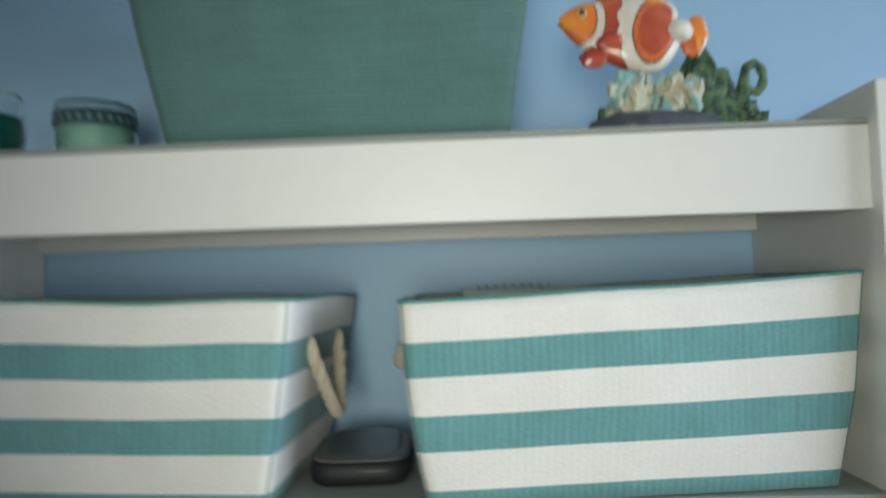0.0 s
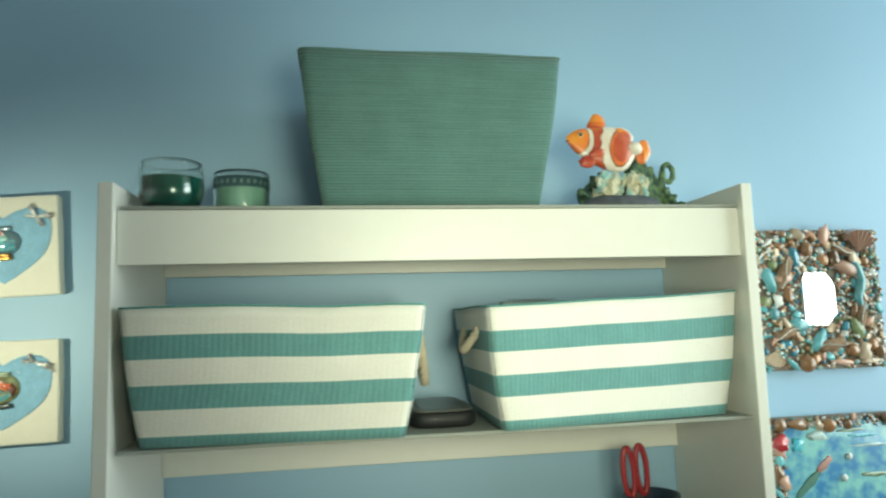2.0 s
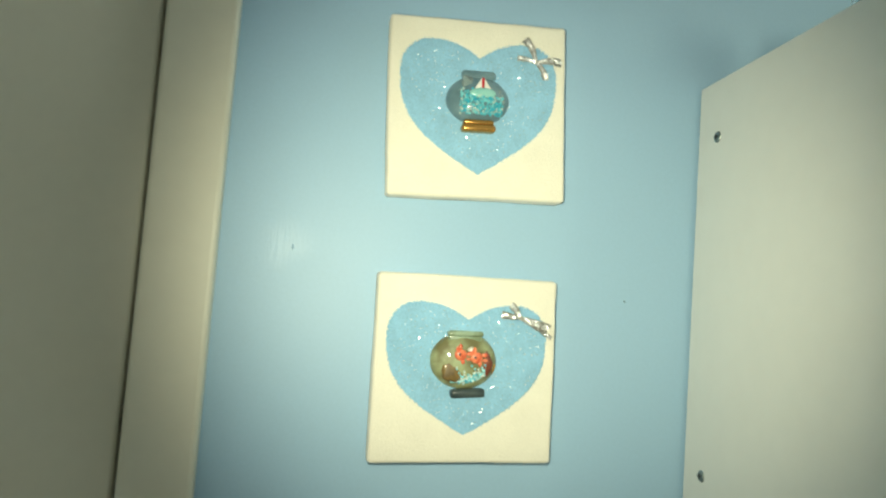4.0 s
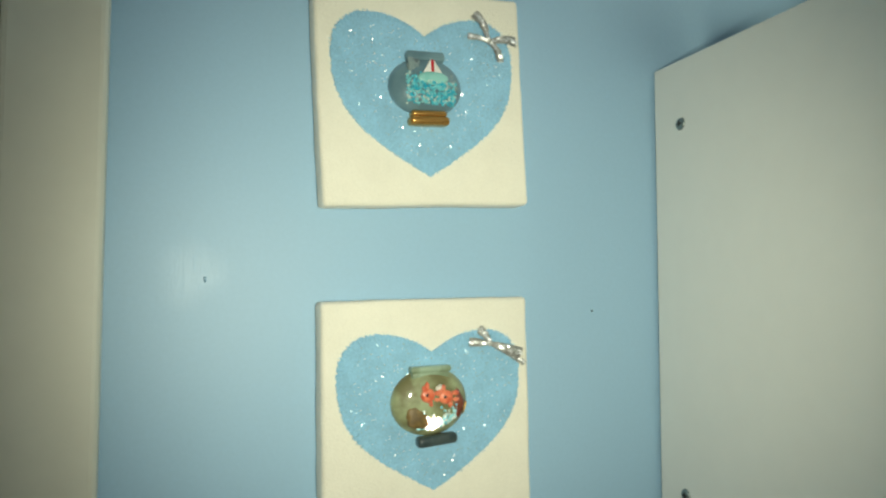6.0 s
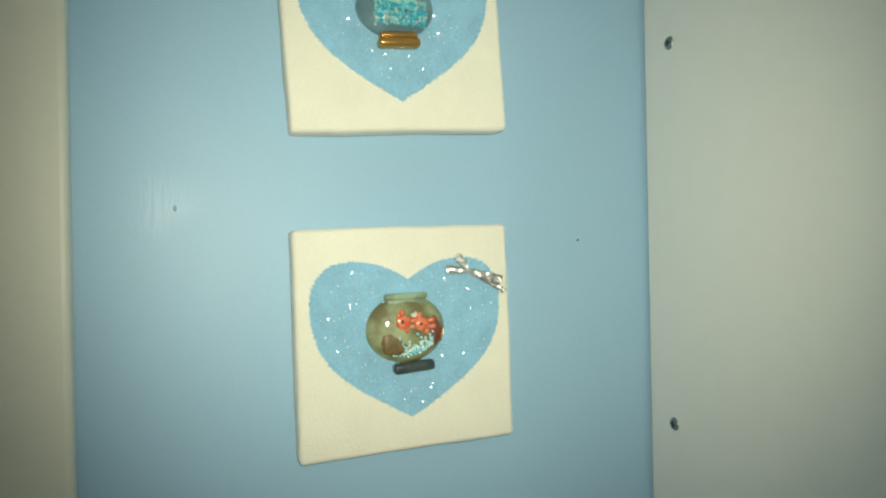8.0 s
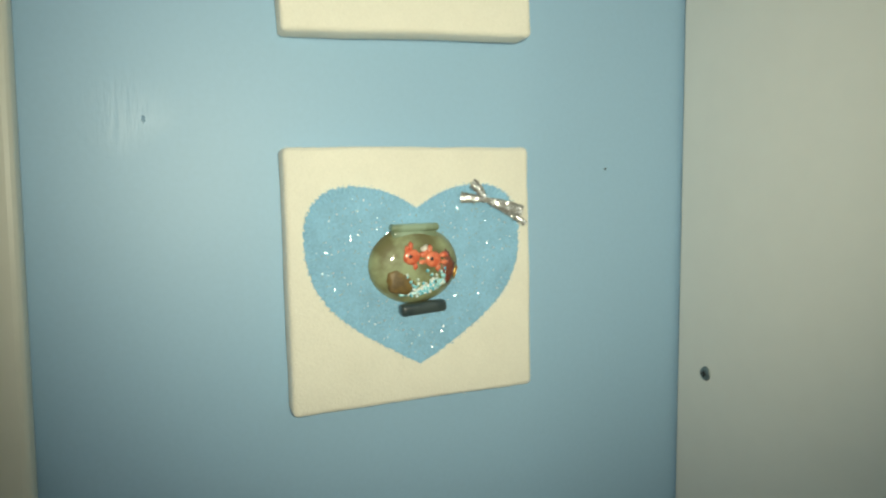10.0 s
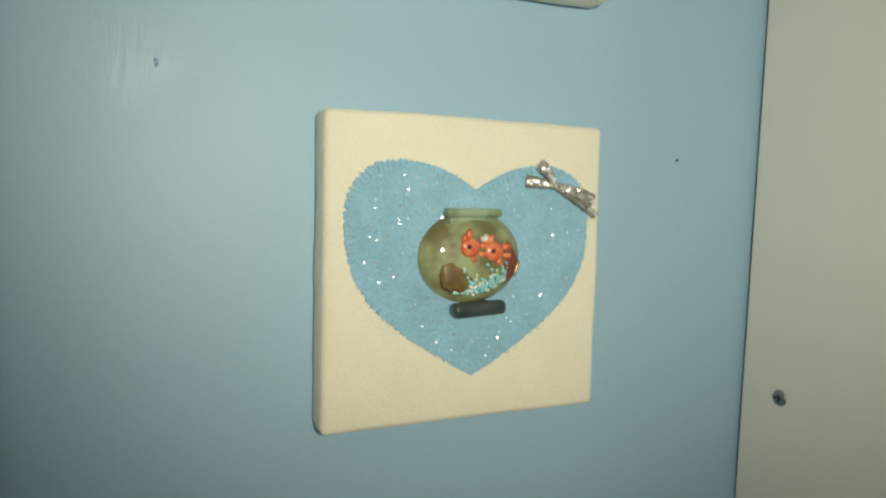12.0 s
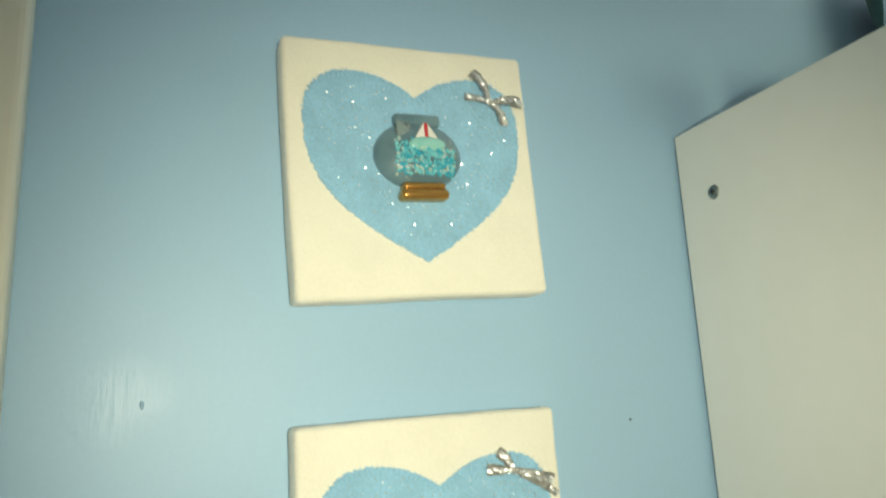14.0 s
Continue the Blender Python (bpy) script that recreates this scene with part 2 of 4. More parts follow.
M_FISH_EYE = blotched("yellow_eye_paint", (0.72, 0.50, 0.14), (0.66, 0.42, 0.10), 60, 0.4, 0.5)
M_FISH_WHITE = blotched("cream_paint", (0.76, 0.72, 0.64), (0.66, 0.60, 0.50), 60, 0.5, 0.3, bump=0.2)
M_SLATE = blotched("slate_resin", (0.035, 0.045, 0.06), (0.07, 0.08, 0.10), 60, 0.6, 0.1, bump=0.3)
M_CORAL = blotched("pale_coral", (0.52, 0.50, 0.36), (0.25, 0.46, 0.46), 45, 0.6, 0.2, 0.46, 0.60, 0.6)
M_WEED = blotched("seaweed_green", (0.020, 0.055, 0.034), (0.105, 0.18, 0.075), 120, 0.7, 0.08, bump=0.6)


# ---- building helpers ----
def part(name, bm, material, parent=None, label="", smooth=False):
    me = bpy.data.meshes.new(name)
    bm.normal_update()
    bm.to_mesh(me)
    bm.free()
    for m in material if isinstance(material, (list, tuple)) else (material,):
        me.materials.append(m)
    if smooth:
        me.polygons.foreach_set("use_smooth", [True] * len(me.polygons))
    ob = new(name, me)
    ob.parent = parent
    if label:
        ob["label"] = label
    return ob


def thing(name, label, category, m=None, group="", kind=""):
    ob = tagged(new(name), label, category, group, kind)
    if m is not None:
        ob.matrix_world = m
    return ob


def box(lo, hi, bevel=0.0, seg=2, bm=None):
    bm = bm or bmesh.new()
    v = bmesh.ops.create_cube(bm, size=1)["verts"]
    c = [(a + b) / 2 for a, b in zip(lo, hi)]
    s = [b - a for a, b in zip(lo, hi)]
    for p in v:
        p.co = Vector([c[i] + p.co[i] * s[i] for i in range(3)])
    if bevel:
        es = {e for p in v for e in p.link_edges}
        bmesh.ops.bevel(bm, geom=list(es), offset=bevel, segments=seg, affect="EDGES", profile=0.5)
    return bm


# ---- structure ----
def wall(name, boxes, material=M_WALL, label=""):
    bm = bmesh.new()
    for lo, hi in boxes:
        box(lo, hi, bm=bm)
    return tagged(part(name, bm, material), label, "wall", kind="structure")


wall("wall_north", [((-0.838, 0, 0), (1.6, 0.12, 2.5)), ((-2.0, 0, 0), (-1.628, 0.12, 2.5)), ((-1.628, 0, 1.99), (-0.838, 0.12, 2.5))],
     label="pale blue painted plaster wall behind the shelf unit")
# walls out of view, made cream to take blue out of the bounced light
M_PLAIN = surface("bounce_wall_cream", (0.62, 0.60, 0.54), 0.6, spread=0.03, grain=300, stain=3)
wall("wall_east", [((1.6, -3.2, 0), (1.72, 0.12, 1.05)), ((1.6, -3.2, 2.2), (1.72, 0.12, 2.5)), ((1.6, -0.19, 1.05), (1.72, 0.12, 2.2)), ((1.6, -3.2, 1.05), (1.72, -1.32, 2.2))], M_PLAIN,
     label="plain wall with a window, cream to warm the bounced light")
wall("wall_west", [((-2.12, -3.2, 0), (-2.0, 0.12, 2.5))], M_PLAIN, label="unseen plain wall, cream to warm the bounced light")
wall("wall_south", [((-2.12, -3.32, 0), (1.72, -3.2, 2.5))], M_PLAIN, label="unseen plain wall, cream to warm the bounced light")
tagged(part("floor", box((-2.12, -3.32, -0.1), (1.72, 0.12, 0)), M_FLOOR), "plain beige carpet floor", "floor", kind="structure")
tagged(part("ceiling", box((-2.12, -3.32, 2.5), (1.72, 0.12, 2.6)), M_CEIL), "plain white ceiling", "ceiling", kind="structure")

# daylight opening
win = tagged(new("window_1"), "white framed window letting in pale daylight", "window", kind="structure")
for lo, hi in (((1.63, -1.32, 1.05), (1.69, -1.26, 2.2)), ((1.63, -0.25, 1.05), (1.69, -0.19, 2.2)), ((1.63, -1.26, 2.14), (1.69, -0.25, 2.2)), ((1.63, -1.26, 1.05), (1.69, -0.25, 1.11))):
    part("window_frame", box(lo, hi, 0.004), M_CEIL, win)


# door and its trim
def raised_panel(x0, x1, z0, z1, y0, deep=0.009, edge=0.012, slope=0.026):
    bm = bmesh.new()
    rings = []
    for inset, y in ((0, y0), (0.004, y0 + deep), (edge, y0 + deep), (edge + slope, y0 + 0.001), (edge + slope + 0.003, y0)):
        rings.append([bm.verts.new(c) for c in ((x0 + inset, y, z0 + inset), (x1 - inset, y, z0 + inset), (x1 - inset, y, z1 - inset), (x0 + inset, y, z1 - inset))])
    for a, b in zip(rings, rings[1:]):
        for k in range(4):
            bm.faces.new((a[k], a[(k + 1) % 4], b[(k + 1) % 4], b[k]))
    bm.faces.new(rings[-1])
    back = [bm.verts.new((v.co.x, y0 + 0.034, v.co.z)) for v in rings[0]]
    for k in range(4):
        bm.faces.new((back[k], back[(k + 1) % 4], rings[0][(k + 1) % 4], rings[0][k]))
    bm.faces.new(back[::-1])
    bmesh.ops.recalc_face_normals(bm, faces=bm.faces)
    return bm


def panel_door():
    d = tagged(new("door_1"), "closed cream painted six panel door", "door", kind="structure")
    y0, y1 = 0.002, 0.038
    xs = [(-1.614, -1.488), (-1.283, -1.183), (-0.978, -0.853)]
    zs = [(0.01, 0.20), (0.76, 0.95), (1.544, 1.644), (1.842, 1.98)]
    for x0, x1 in xs:
        part("stile", box((x0, y0, 0.01), (x1, y1, 1.98), 0.0025 if x1 > -0.9 else 0), M_DOOR, d)
    for x0, x1 in ((-1.488, -1.283), (-1.183, -0.978)):
        for z0, z1 in zs:
            part("rail", box((x0, y0, z0), (x1, y1, z1)), M_DOOR, d)
        for (_, z0), (z1, _) in zip(zs, zs[1:]):
            part("panel", raised_panel(x0, x1, z0, z1, y0), M_DOOR, d)


def lathe(profile, n=32, m=None):
    bm = bmesh.new()
    rings = []
    for r, z in profile:
        rings.append([bm.verts.new((r * math.cos(k * math.tau / n), r * math.sin(k * math.tau / n), z)) for k in range(n)] if r > 1e-6 else [bm.verts.new((0, 0, z))])
    for a, b in zip(rings, rings[1:]):
        for k in range(n):
            l = (k + 1) % n
            if len(a) == 1 and len(b) > 1:
                bm.faces.new((a[0], b[l], b[k]))
            elif len(b) == 1 and len(a) > 1:
                bm.faces.new((a[k], a[l], b[0]))
            elif len(a) > 1:
                bm.faces.new((a[k], a[l], b[l], b[k]))
    bmesh.ops.recalc_face_normals(bm, faces=bm.faces)
    if m is not None:
        bm.transform(m)
    return bm


def tube(points, radius, sides=8, bm=None, closed=False, flat=1.0):
    """A tube along points; radius is a number or one for each point."""
    bm = bm or bmesh.new()
    pts = [Vector(p) for p in points]
    n = len(pts)
    rad = radius if isinstance(radius, (list, tuple)) else [radius] * n
    rings, up = [], Vector((0.13, 0.31, 0.94)).normalized()
    for i, p in enumerate(pts):
        t = (pts[(i + 1) % n] - pts[i - 1] if closed else pts[min(i + 1, n - 1)] - pts[max(i - 1, 0)]).normalized()
        side = t.cross(up)
        side = side.normalized() if side.length > 1e-4 else Vector((1, 0, 0))
        up2 = side.cross(t).normalized()
        up = up2
        rings.append([bm.verts.new(p + rad[i] * (math.cos(k * math.tau / sides) * side + flat * math.sin(k * math.tau / sides) * up2)) for k in range(sides)])
    pairs = list(zip(rings, rings[1:])) + ([(rings[-1], rings[0])] if closed else [])
    for a, b in pairs:
        for k in range(sides):
            bm.faces.new((a[k], a[(k + 1) % sides], b[(k + 1) % sides], b[k]))
    if not closed:
        bm.faces.new(rings[0][::-1])
        bm.faces.new(rings[-1])
    return bm


def lump(centre, size, seg=2, rough=0.0, seed=0, bm=None, turn=None):
    """An ellipsoid, roughened by noise when asked."""
    bm = bm or bmesh.new()
    vs = bmesh.ops.create_icosphere(bm, subdivisions=seg, radius=1)["verts"]
    for v in vs:
        k = 1 + rough * noise.noise(v.co * 2.3 + Vector((seed * 7.1, 0, 0)))
        c = Vector([v.co[i] * size[i] * k for i in range(3)])
        if turn is not None:
            c = turn @ c
        v.co = c + Vector(centre)
    return bm


def bezier(p0, p1, p2, p3, n):
    out = []
    for i in range(n):
        t = i / n
        out.append(tuple((1 - t) ** 3 * a + 3 * t * (1 - t) ** 2 * b + 3 * t * t * (1 - t) * c + t ** 3 * d for a, b, c, d in zip(p0, p1, p2, p3)))
    return out


panel_door()
trim = tagged(new("door_trim"), "cream painted door architrave beside the blue wall", "door frame", kind="structure")
for lo, hi in (((-0.847, -0.016, 0), (-0.7945, -0.001, 2.05)), ((-1.68, -0.016, 0), (-1.622, -0.001, 2.05)), ((-1.622, -0.016, 1.985), (-0.845, -0.001, 2.05))):
    part("architrave", box(lo, hi, 0.004, 3), M_DOOR, trim)
# the last box is a dark sheet that paints the shadow in the door's gap
for lo, hi in (((-0.849, 0.003, 0), (-0.838, 0.1, 1.99)), ((-1.628, 0.003, 0), (-1.617, 0.1, 1.99)), ((-1.617, 0.003, 1.982), (-0.849, 0.1, 1.99)), ((-1.617, 0.045, 0), (-0.849, 0.06, 1.982))):
    part("lining", box(lo, hi), M_DARK if lo[1] > 0.04 else M_DOOR, trim)


# ---- shelf unit ----
YF, ZT = -0.238, 1.6615
XLI, XRI = -0.3965, 0.3845
Z1, Z2, Z3 = 1.635, 1.356, 1.100


def slanted(front, back, z0, z1, bevel=0.0012):
    """An upright panel skewed to fit the camera's view: (x0, x1) at its front and at the wall."""
    bm = box((0, 0, z0), (1, 1, z1))
    for v in bm.verts:
        k, side = v.co.y, round(v.co.x)
        v.co.x = front[side] + (back[side] - front[side]) * k
        v.co.y = YF + (-0.003 - YF) * k
    bmesh.ops.bevel(bm, geom=bm.edges[:], offset=bevel, segments=2, affect="EDGES", profile=0.5)
    return bm


def shelf_unit():
    su = thing("shelf_unit", "tall white laminate open shelf unit against the blue wall", "shelf unit")
    for front, back in (((-0.4155, -0.3985), (-0.405, -0.3935)), ((0.3875, 0.4025), (0.388, 0.404))):
        part("side_panel", slanted(front, back, 0, ZT), M_WHITE, su)
    part("fascia", box((XLI - 0.001, -0.226, 1.566), (XRI + 0.003, -0.211, 1.6305), 0.001), M_WHITE, su)
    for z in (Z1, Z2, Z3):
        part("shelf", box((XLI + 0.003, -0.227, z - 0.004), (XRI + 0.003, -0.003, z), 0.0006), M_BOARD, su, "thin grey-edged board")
    for z0, z1 in ((1.5665, 1.6305), (1.283, 1.3515), (1.03, 1.0955)):
        part("rail", box((XLI + 0.003, -0.018, z0), (XRI + 0.003, -0.003, z1), 0.001), M_WHITE, su)
    for y, z in ((-0.219, 1.616), (-0.0335, 1.6125), (-0.0315, 1.3375)):
        x = -0.405 + 0.0105 * (y + 0.003) / 0.235
        sc = part("screw", lathe([(0.0, 0.0016), (0.0022, 0.0016), (0.0042, 0.0009), (0.0048, 0.0), (0.0048, -0.002)], 20, pose(x, y, z, 0, -90)), M_SCREW, su, "zinc cross-head screw")
        bm = box((x - 0.0024, y - 0.0021, z - 0.0005), (x - 0.0012, y + 0.0021, z + 0.0005))
        box((x - 0.0023, y - 0.0005, z - 0.0021), (x - 0.0011, y + 0.0005, z + 0.0021), bm=bm)
        part("slot", bm, M_DARK, sc)
    part("plinth", box((XLI + 0.0005, -0.21, 0.0), (XRI - 0.0005, -0.195, 0.07)), M_WHITE, su)


shelf_unit()


# ---- fabric baskets ----
def ring_points(quad, r=0.011, n_side=10, n_corner=4):
    """A closed loop round a four-cornered outline with rounded corners."""
    q = [Vector((x, y, 0)) for x, y in quad]
    out = []
    for i in range(4):
        p, c, nx = q[i - 1], q[i], q[(i + 1) % 4]
        a, b = c + (p - c).normalized() * r, c + (nx - c).normalized() * r
        for k in range(n_corner + 1):
            t = k / n_corner
            out.append((1 - t) ** 2 * a + 2 * t * (1 - t) * c + t * t * b)
        e = nx + (c - nx).normalized() * r
        for k in range(1, n_side):
            out.append(b.lerp(e, k / n_side))
    return out


def basket(name, label, top, bottom, z0, z1, bands, mats, seed, group="", lean=0.0):
    """bands: heights from 0 to 1 where the colour changes, with the material's number of the band above."""
    cx, cy = (sum(p[i] for p in bottom) / 4 for i in (0, 1))
    root = thing(name, label, "basket", pose(cx, cy, z0), group)
    to = lambda quad: [(x - cx, y - cy) for x, y in quad]
    top_r, bot_r = ring_points(to(top)), ring_points(to(bottom))
    h = z1 - z0
    levels = sorted({v for v, _ in bands} | {i / 12 for i in range(13)})
    bm = bmesh.new()

    def ring(t, inset):
        out = []
        for a, b in zip(bot_r, top_r):
            p = a.lerp(b, t)
            wob = 0.0022 * noise.noise(Vector((p.x * 14, p.y * 14, t * 2.5 + seed))) + 0.003 * math.sin(math.pi * t)
            d = p.normalized()
            p = p - d * inset + d * wob
            dip = 0.003 * noise.noise(Vector((p.x * 9, p.y * 9, seed * 3.0))) * t + lean * t * p.x / 0.17
            out.append(Vector((p.x, p.y, 0.0012 + t * (h - 0.0012) + dip)))
        return out

    outer = [[bm.verts.new(p) for p in ring(t, 0.0)] for t in levels]
    inner = [[bm.verts.new(p) for p in ring(t, 0.004)] for t in levels[1:]]
    n = len(bot_r)
    for i, (a, b) in enumerate(zip(outer, outer[1:])):
        idx = [mi for v, mi in bands if v <= levels[i] + 1e-6][-1]
        for k in range(n):
            bm.faces.new((a[k], a[(k + 1) % n], b[(k + 1) % n], b[k])).material_index = idx
    for a, b in zip(inner, inner[1:]):
        for k in range(n):
            bm.faces.new((a[k], b[k], b[(k + 1) % n], a[(k + 1) % n])).material_index = len(mats) - 1
    for k in range(n):
        bm.faces.new((outer[-1][k], outer[-1][(k + 1) % n], inner[-1][(k + 1) % n], inner[-1][k]))
    bm.faces.new(outer[0][::-1])
    bm.faces.new(inner[0]).material_index = len(mats) - 1
    corner = [outer[j][2 + i * 14].co.copy() * 1.0 for i in range(4) for j in range(len(outer))]
    rim_pts = [v.co.copy() for v in outer[-1]]
    part("body", bm, mats, root, smooth=True)
    part("rim", tube(rim_pts, 0.0013, 6, closed=True), M_PIPING if mats[0] is not M_GREEN else M_GREEN, root, smooth=True)
    L = len(outer)
    for i in range(4):
        part("corner_seam", tube(corner[i * L:(i + 1) * L], 0.0005, 6), M_SEAM if len(mats) > 2 else mats[0], root, smooth=True)
    return root, (cx, cy)


def rope_handle(root, origin, holes, drop, out, label="cream twisted cotton rope handle"):
    """A twisted three-strand rope that hangs between two holes of a basket's side. out: how far it stands off, with its sign."""
    (xa, ya, za), (xb, yb, zb) = [tuple(p[i] - origin[i] for i in range(3)) for p in holes]
    n = 44
    base = []
    for i in range(n):
        t = i / (n - 1)
        s = math.sin(math.pi * t)
        base.append(Vector((xa + (xb - xa) * t + out * s ** 0.6, ya + (yb - ya) * (t + 0.06 * math.sin(math.tau * t)), za + (zb - za) * t - drop * s ** 0.75)))
    bm = bmesh.new()
    for k in range(3):
        pts = []
        for i, p in enumerate(base):
            tg = (base[min(i + 1, n - 1)] - base[max(i - 1, 0)]).normalized()
            u = tg.cross(Vector((1, 0.2, 0.1))).normalized()
            w = tg.cross(u)
            ang = i * 0.75 + k * math.tau / 3
            pts.append(p + 0.0030 * (math.cos(ang) * u + math.sin(ang) * w))
        tube(pts, 0.0034, 7, bm)
    part("rope_handle", bm, M_ROPE, root, label, smooth=True)
    for x, y, z in ((xa, ya, za), (xb, yb, zb)):
        part("eyelet", lathe([(0.004, -0.001), (0.0075, -0.001), (0.0075, 0.0012), (0.004, 0.0012), (0.004, -0.001)], 18, pose(x, y, z, 0, 90)), M_DARK, root, smooth=True)


STRIPES = [(0, 0), (0.079, 1), (0.270, 0), (0.444, 1), (0.631, 0), (0.801, 1)]
STRIPE_MATS = [M_STRIPE, M_CREAM, M_INSIDE]
ba, o = basket("storage_basket", "teal and white striped fabric basket with limp rope handles", [(-0.391, -0.243), (-0.043, -0.268), (-0.036, -0.032), (-0.389, -0.03)],
               [(-0.371, -0.224), (-0.070, -0.248), (-0.066, -0.045), (-0.368, -0.045)], Z2 + 0.0005, 1.514, STRIPES, STRIPE_MATS, 1.3, "striped baskets", -0.003)
rope_handle(ba, (o[0], o[1], Z2 + 0.0005), [(-0.0475, -0.205, 1.478), (-0.0445, -0.105, 1.478)], 0.066, 0.012)
bb, o = basket("storage_basket", "teal and white striped fabric basket turned slightly, filled with papers", [(0.031, -0.256), (0.386, -0.216), (0.384, -0.03), (0.029, -0.03)],
               [(0.048, -0.248), (0.362, -0.210), (0.366, -0.045), (0.052, -0.045)], Z2 + 0.0005, 1.513, STRIPES, STRIPE_MATS, 4.1, "striped baskets", 0.006)
rope_handle(bb, (o[0], o[1], Z2 + 0.0005), [(0.035, -0.190, 1.479), (0.035, -0.105, 1.479)], 0.027, -0.014)

# papers that look out of the second basket
pf = thing("notepad", "grey-green notepad with a spiral wire lying in the striped basket", "notepad", pose(0.16, -0.13, 1.3615, 0, 0, 6))
part("cover", box((-0.085, -0.012, 0.0), (0.085, 0.004, 0.153), 0.002), surface("grey_card", (0.25, 0.32, 0.30), 0.5, spread=0.1), pf)
part("page_block", box((-0.083, 0.0045, 0.001), (0.083, 0.012, 0.150), 0.001), M_CREAM, pf)
for k in range(9):
    part("wire_ring", tube([(-0.07 + k * 0.008 + 0.001 * math.cos(a), -0.002 + 0.012 * math.cos(a), 0.152 + 0.004 * math.sin(a)) for a in [i * math.tau / 12 for i in range(12)]], 0.0006, 5, closed=True), M_SCREW, pf, smooth=True)

# black case between the baskets
cs = thing("glasses_case", "small glossy black zipped case between the baskets", "case", pose(-0.014, -0.142, Z2 + 0.0003, 0, 0, 3))
M_CASE = surface("black_vinyl", (0.012, 0.014, 0.016), 0.6, spread=0.2, grain=500, bump=0.3, Coat_Weight=0.05)


def case_shell(z0, z1, wide, deep, back, seed):
    """A pillow-like half of the case: rounded in plan, rising towards the back."""
    bm = bmesh.new()
    rings = []
    for t, k in ((0.0, 0.90), (0.2, 0.985), (0.5, 1.0), (0.8, 0.98), (0.95, 0.92), (1.0, 0.84), (1.0, 0.4)):
        ring = []
        for i in range(40):
            a = i * math.tau / 40
            c, q = math.cos(a), math.sin(a)
            x = wide * k * math.copysign(abs(c) ** 0.45, c)
            y = deep * k * math.copysign(abs(q) ** 0.45, q)
            z = z0 + (z1 - z0 + back * (y / deep + 1) / 2) * t
            ring.append(bm.verts.new((x, y, z + 0.0008 * noise.noise(Vector((x * 40, y * 40, seed))) * t)))
        rings.append(ring)
    for a, b in zip(rings, rings[1:]):
        for i in range(40):
            bm.faces.new((a[i], a[(i + 1) % 40], b[(i + 1) % 40], b[i]))
    bm.faces.new(rings[0][::-1])
    bm.faces.new(rings[-1])
    bmesh.ops.recalc_face_normals(bm, faces=bm.faces)
    return bm


part("body", case_shell(0.0, 0.020, 0.043, 0.048, 0.004, 1), M_CASE, cs, smooth=True)
part("zip", case_shell(0.0195, 0.0215, 0.0415, 0.0465, 0.005, 2), surface("grey_zip", (0.13, 0.13, 0.12), 0.4, spread=0.15, grain=900), cs, smooth=True)
# lid greyer than the body: the light on its top is put into the colour
part("lid", case_shell(0.0205, 0.0222, 0.0335, 0.0385, 0.009, 3), surface("lit_black_vinyl", (0.10, 0.11, 0.11), 0.32, spread=0.3, grain=300, Coat_Weight=0.3), cs, "black lid rising to the back", smooth=True)

# green box on the top
GREEN_BANDS = [(0, 0)]
gb, o = basket("storage_box", "plain sea-green woven fabric box with flared sides", [(-0.189, -0.246), (0.145, -0.244), (0.143, -0.012), (-0.186, -0.012)],
               [(-0.162, -0.207), (0.120, -0.205), (0.120, -0.035), (-0.160, -0.035)], Z1 + 0.0005, 1.825, GREEN_BANDS, [M_GREEN, M_INSIDE], 7.7)


# ---- candles ----
def candle(name, label, x, y, r, h, belly, wax_h, wax, band):
    c = thing(name, label, "candle", pose(x, y, Z1 + 0.0003))
    lo = 0.88 if band else 0.74
    out = [(0.0, 0.0), (r * (lo - 0.09), 0.0), (r * lo, 0.003)]
    out += [(r * (lo + (1 - lo) * math.sin(math.pi * min(1, t / belly) / 2) - (0.07 if not band else 0.02) * max(0, (t - belly) / (1 - belly)) ** 2), 0.003 + (h - 0.003) * t) for t in [i / 14 for i in range(1, 15)]]
    th = 0.0028
    inn = [(max(0.0, a - th), max(b, 0.005)) for a, b in out[::-1]]
    inn[-1] = (0.0, 0.005)
    g = part("glass_jar", lathe(out + [(out[-1][0] - th / 2, h + 0.001)] + inn, 48), M_GLASS, c, smooth=True)
    g.visible_shadow = False
    w = [(0.0, 0.0055)] + [(max(0.001, a - th - 0.0004), b) for a, b in out if 0.0055 < b < wax_h]
    w += [(w[-1][0], wax_h), (w[-1][0] * 0.93, wax_h - 0.0015), (0.0, wax_h - 0.0018)]
    part("wax", lathe(w, 40), wax, c, smooth=True)
    part("wick", tube([(0, 0, wax_h - 0.003), (0.0006, 0, wax_h + 0.004), (0.002, 0.0005, wax_h + 0.008)], 0.0008, 6), M_WICK, c)
    if band:
        rr = r * 0.9985
        b = part("label_band", lathe([(rr, h * 0.64), (rr, h * 0.88), (rr - 0.0005, h * 0.88), (rr - 0.0005, h * 0.64), (rr, h * 0.64)], 48), M_BAND, c, "navy printed band", smooth=True)
        for k in range(26):
            a = k * math.tau / 26
            bm = lump(((rr + 0.0002) * math.cos(a), (rr + 0.0002) * math.sin(a), h * 0.76), (0.0004, 0.0022, 0.0035), 1, turn=Matrix.Rotation(a, 3, "Z"))
            part("printed_motif", bm, M_MOTIF, b)
    return c


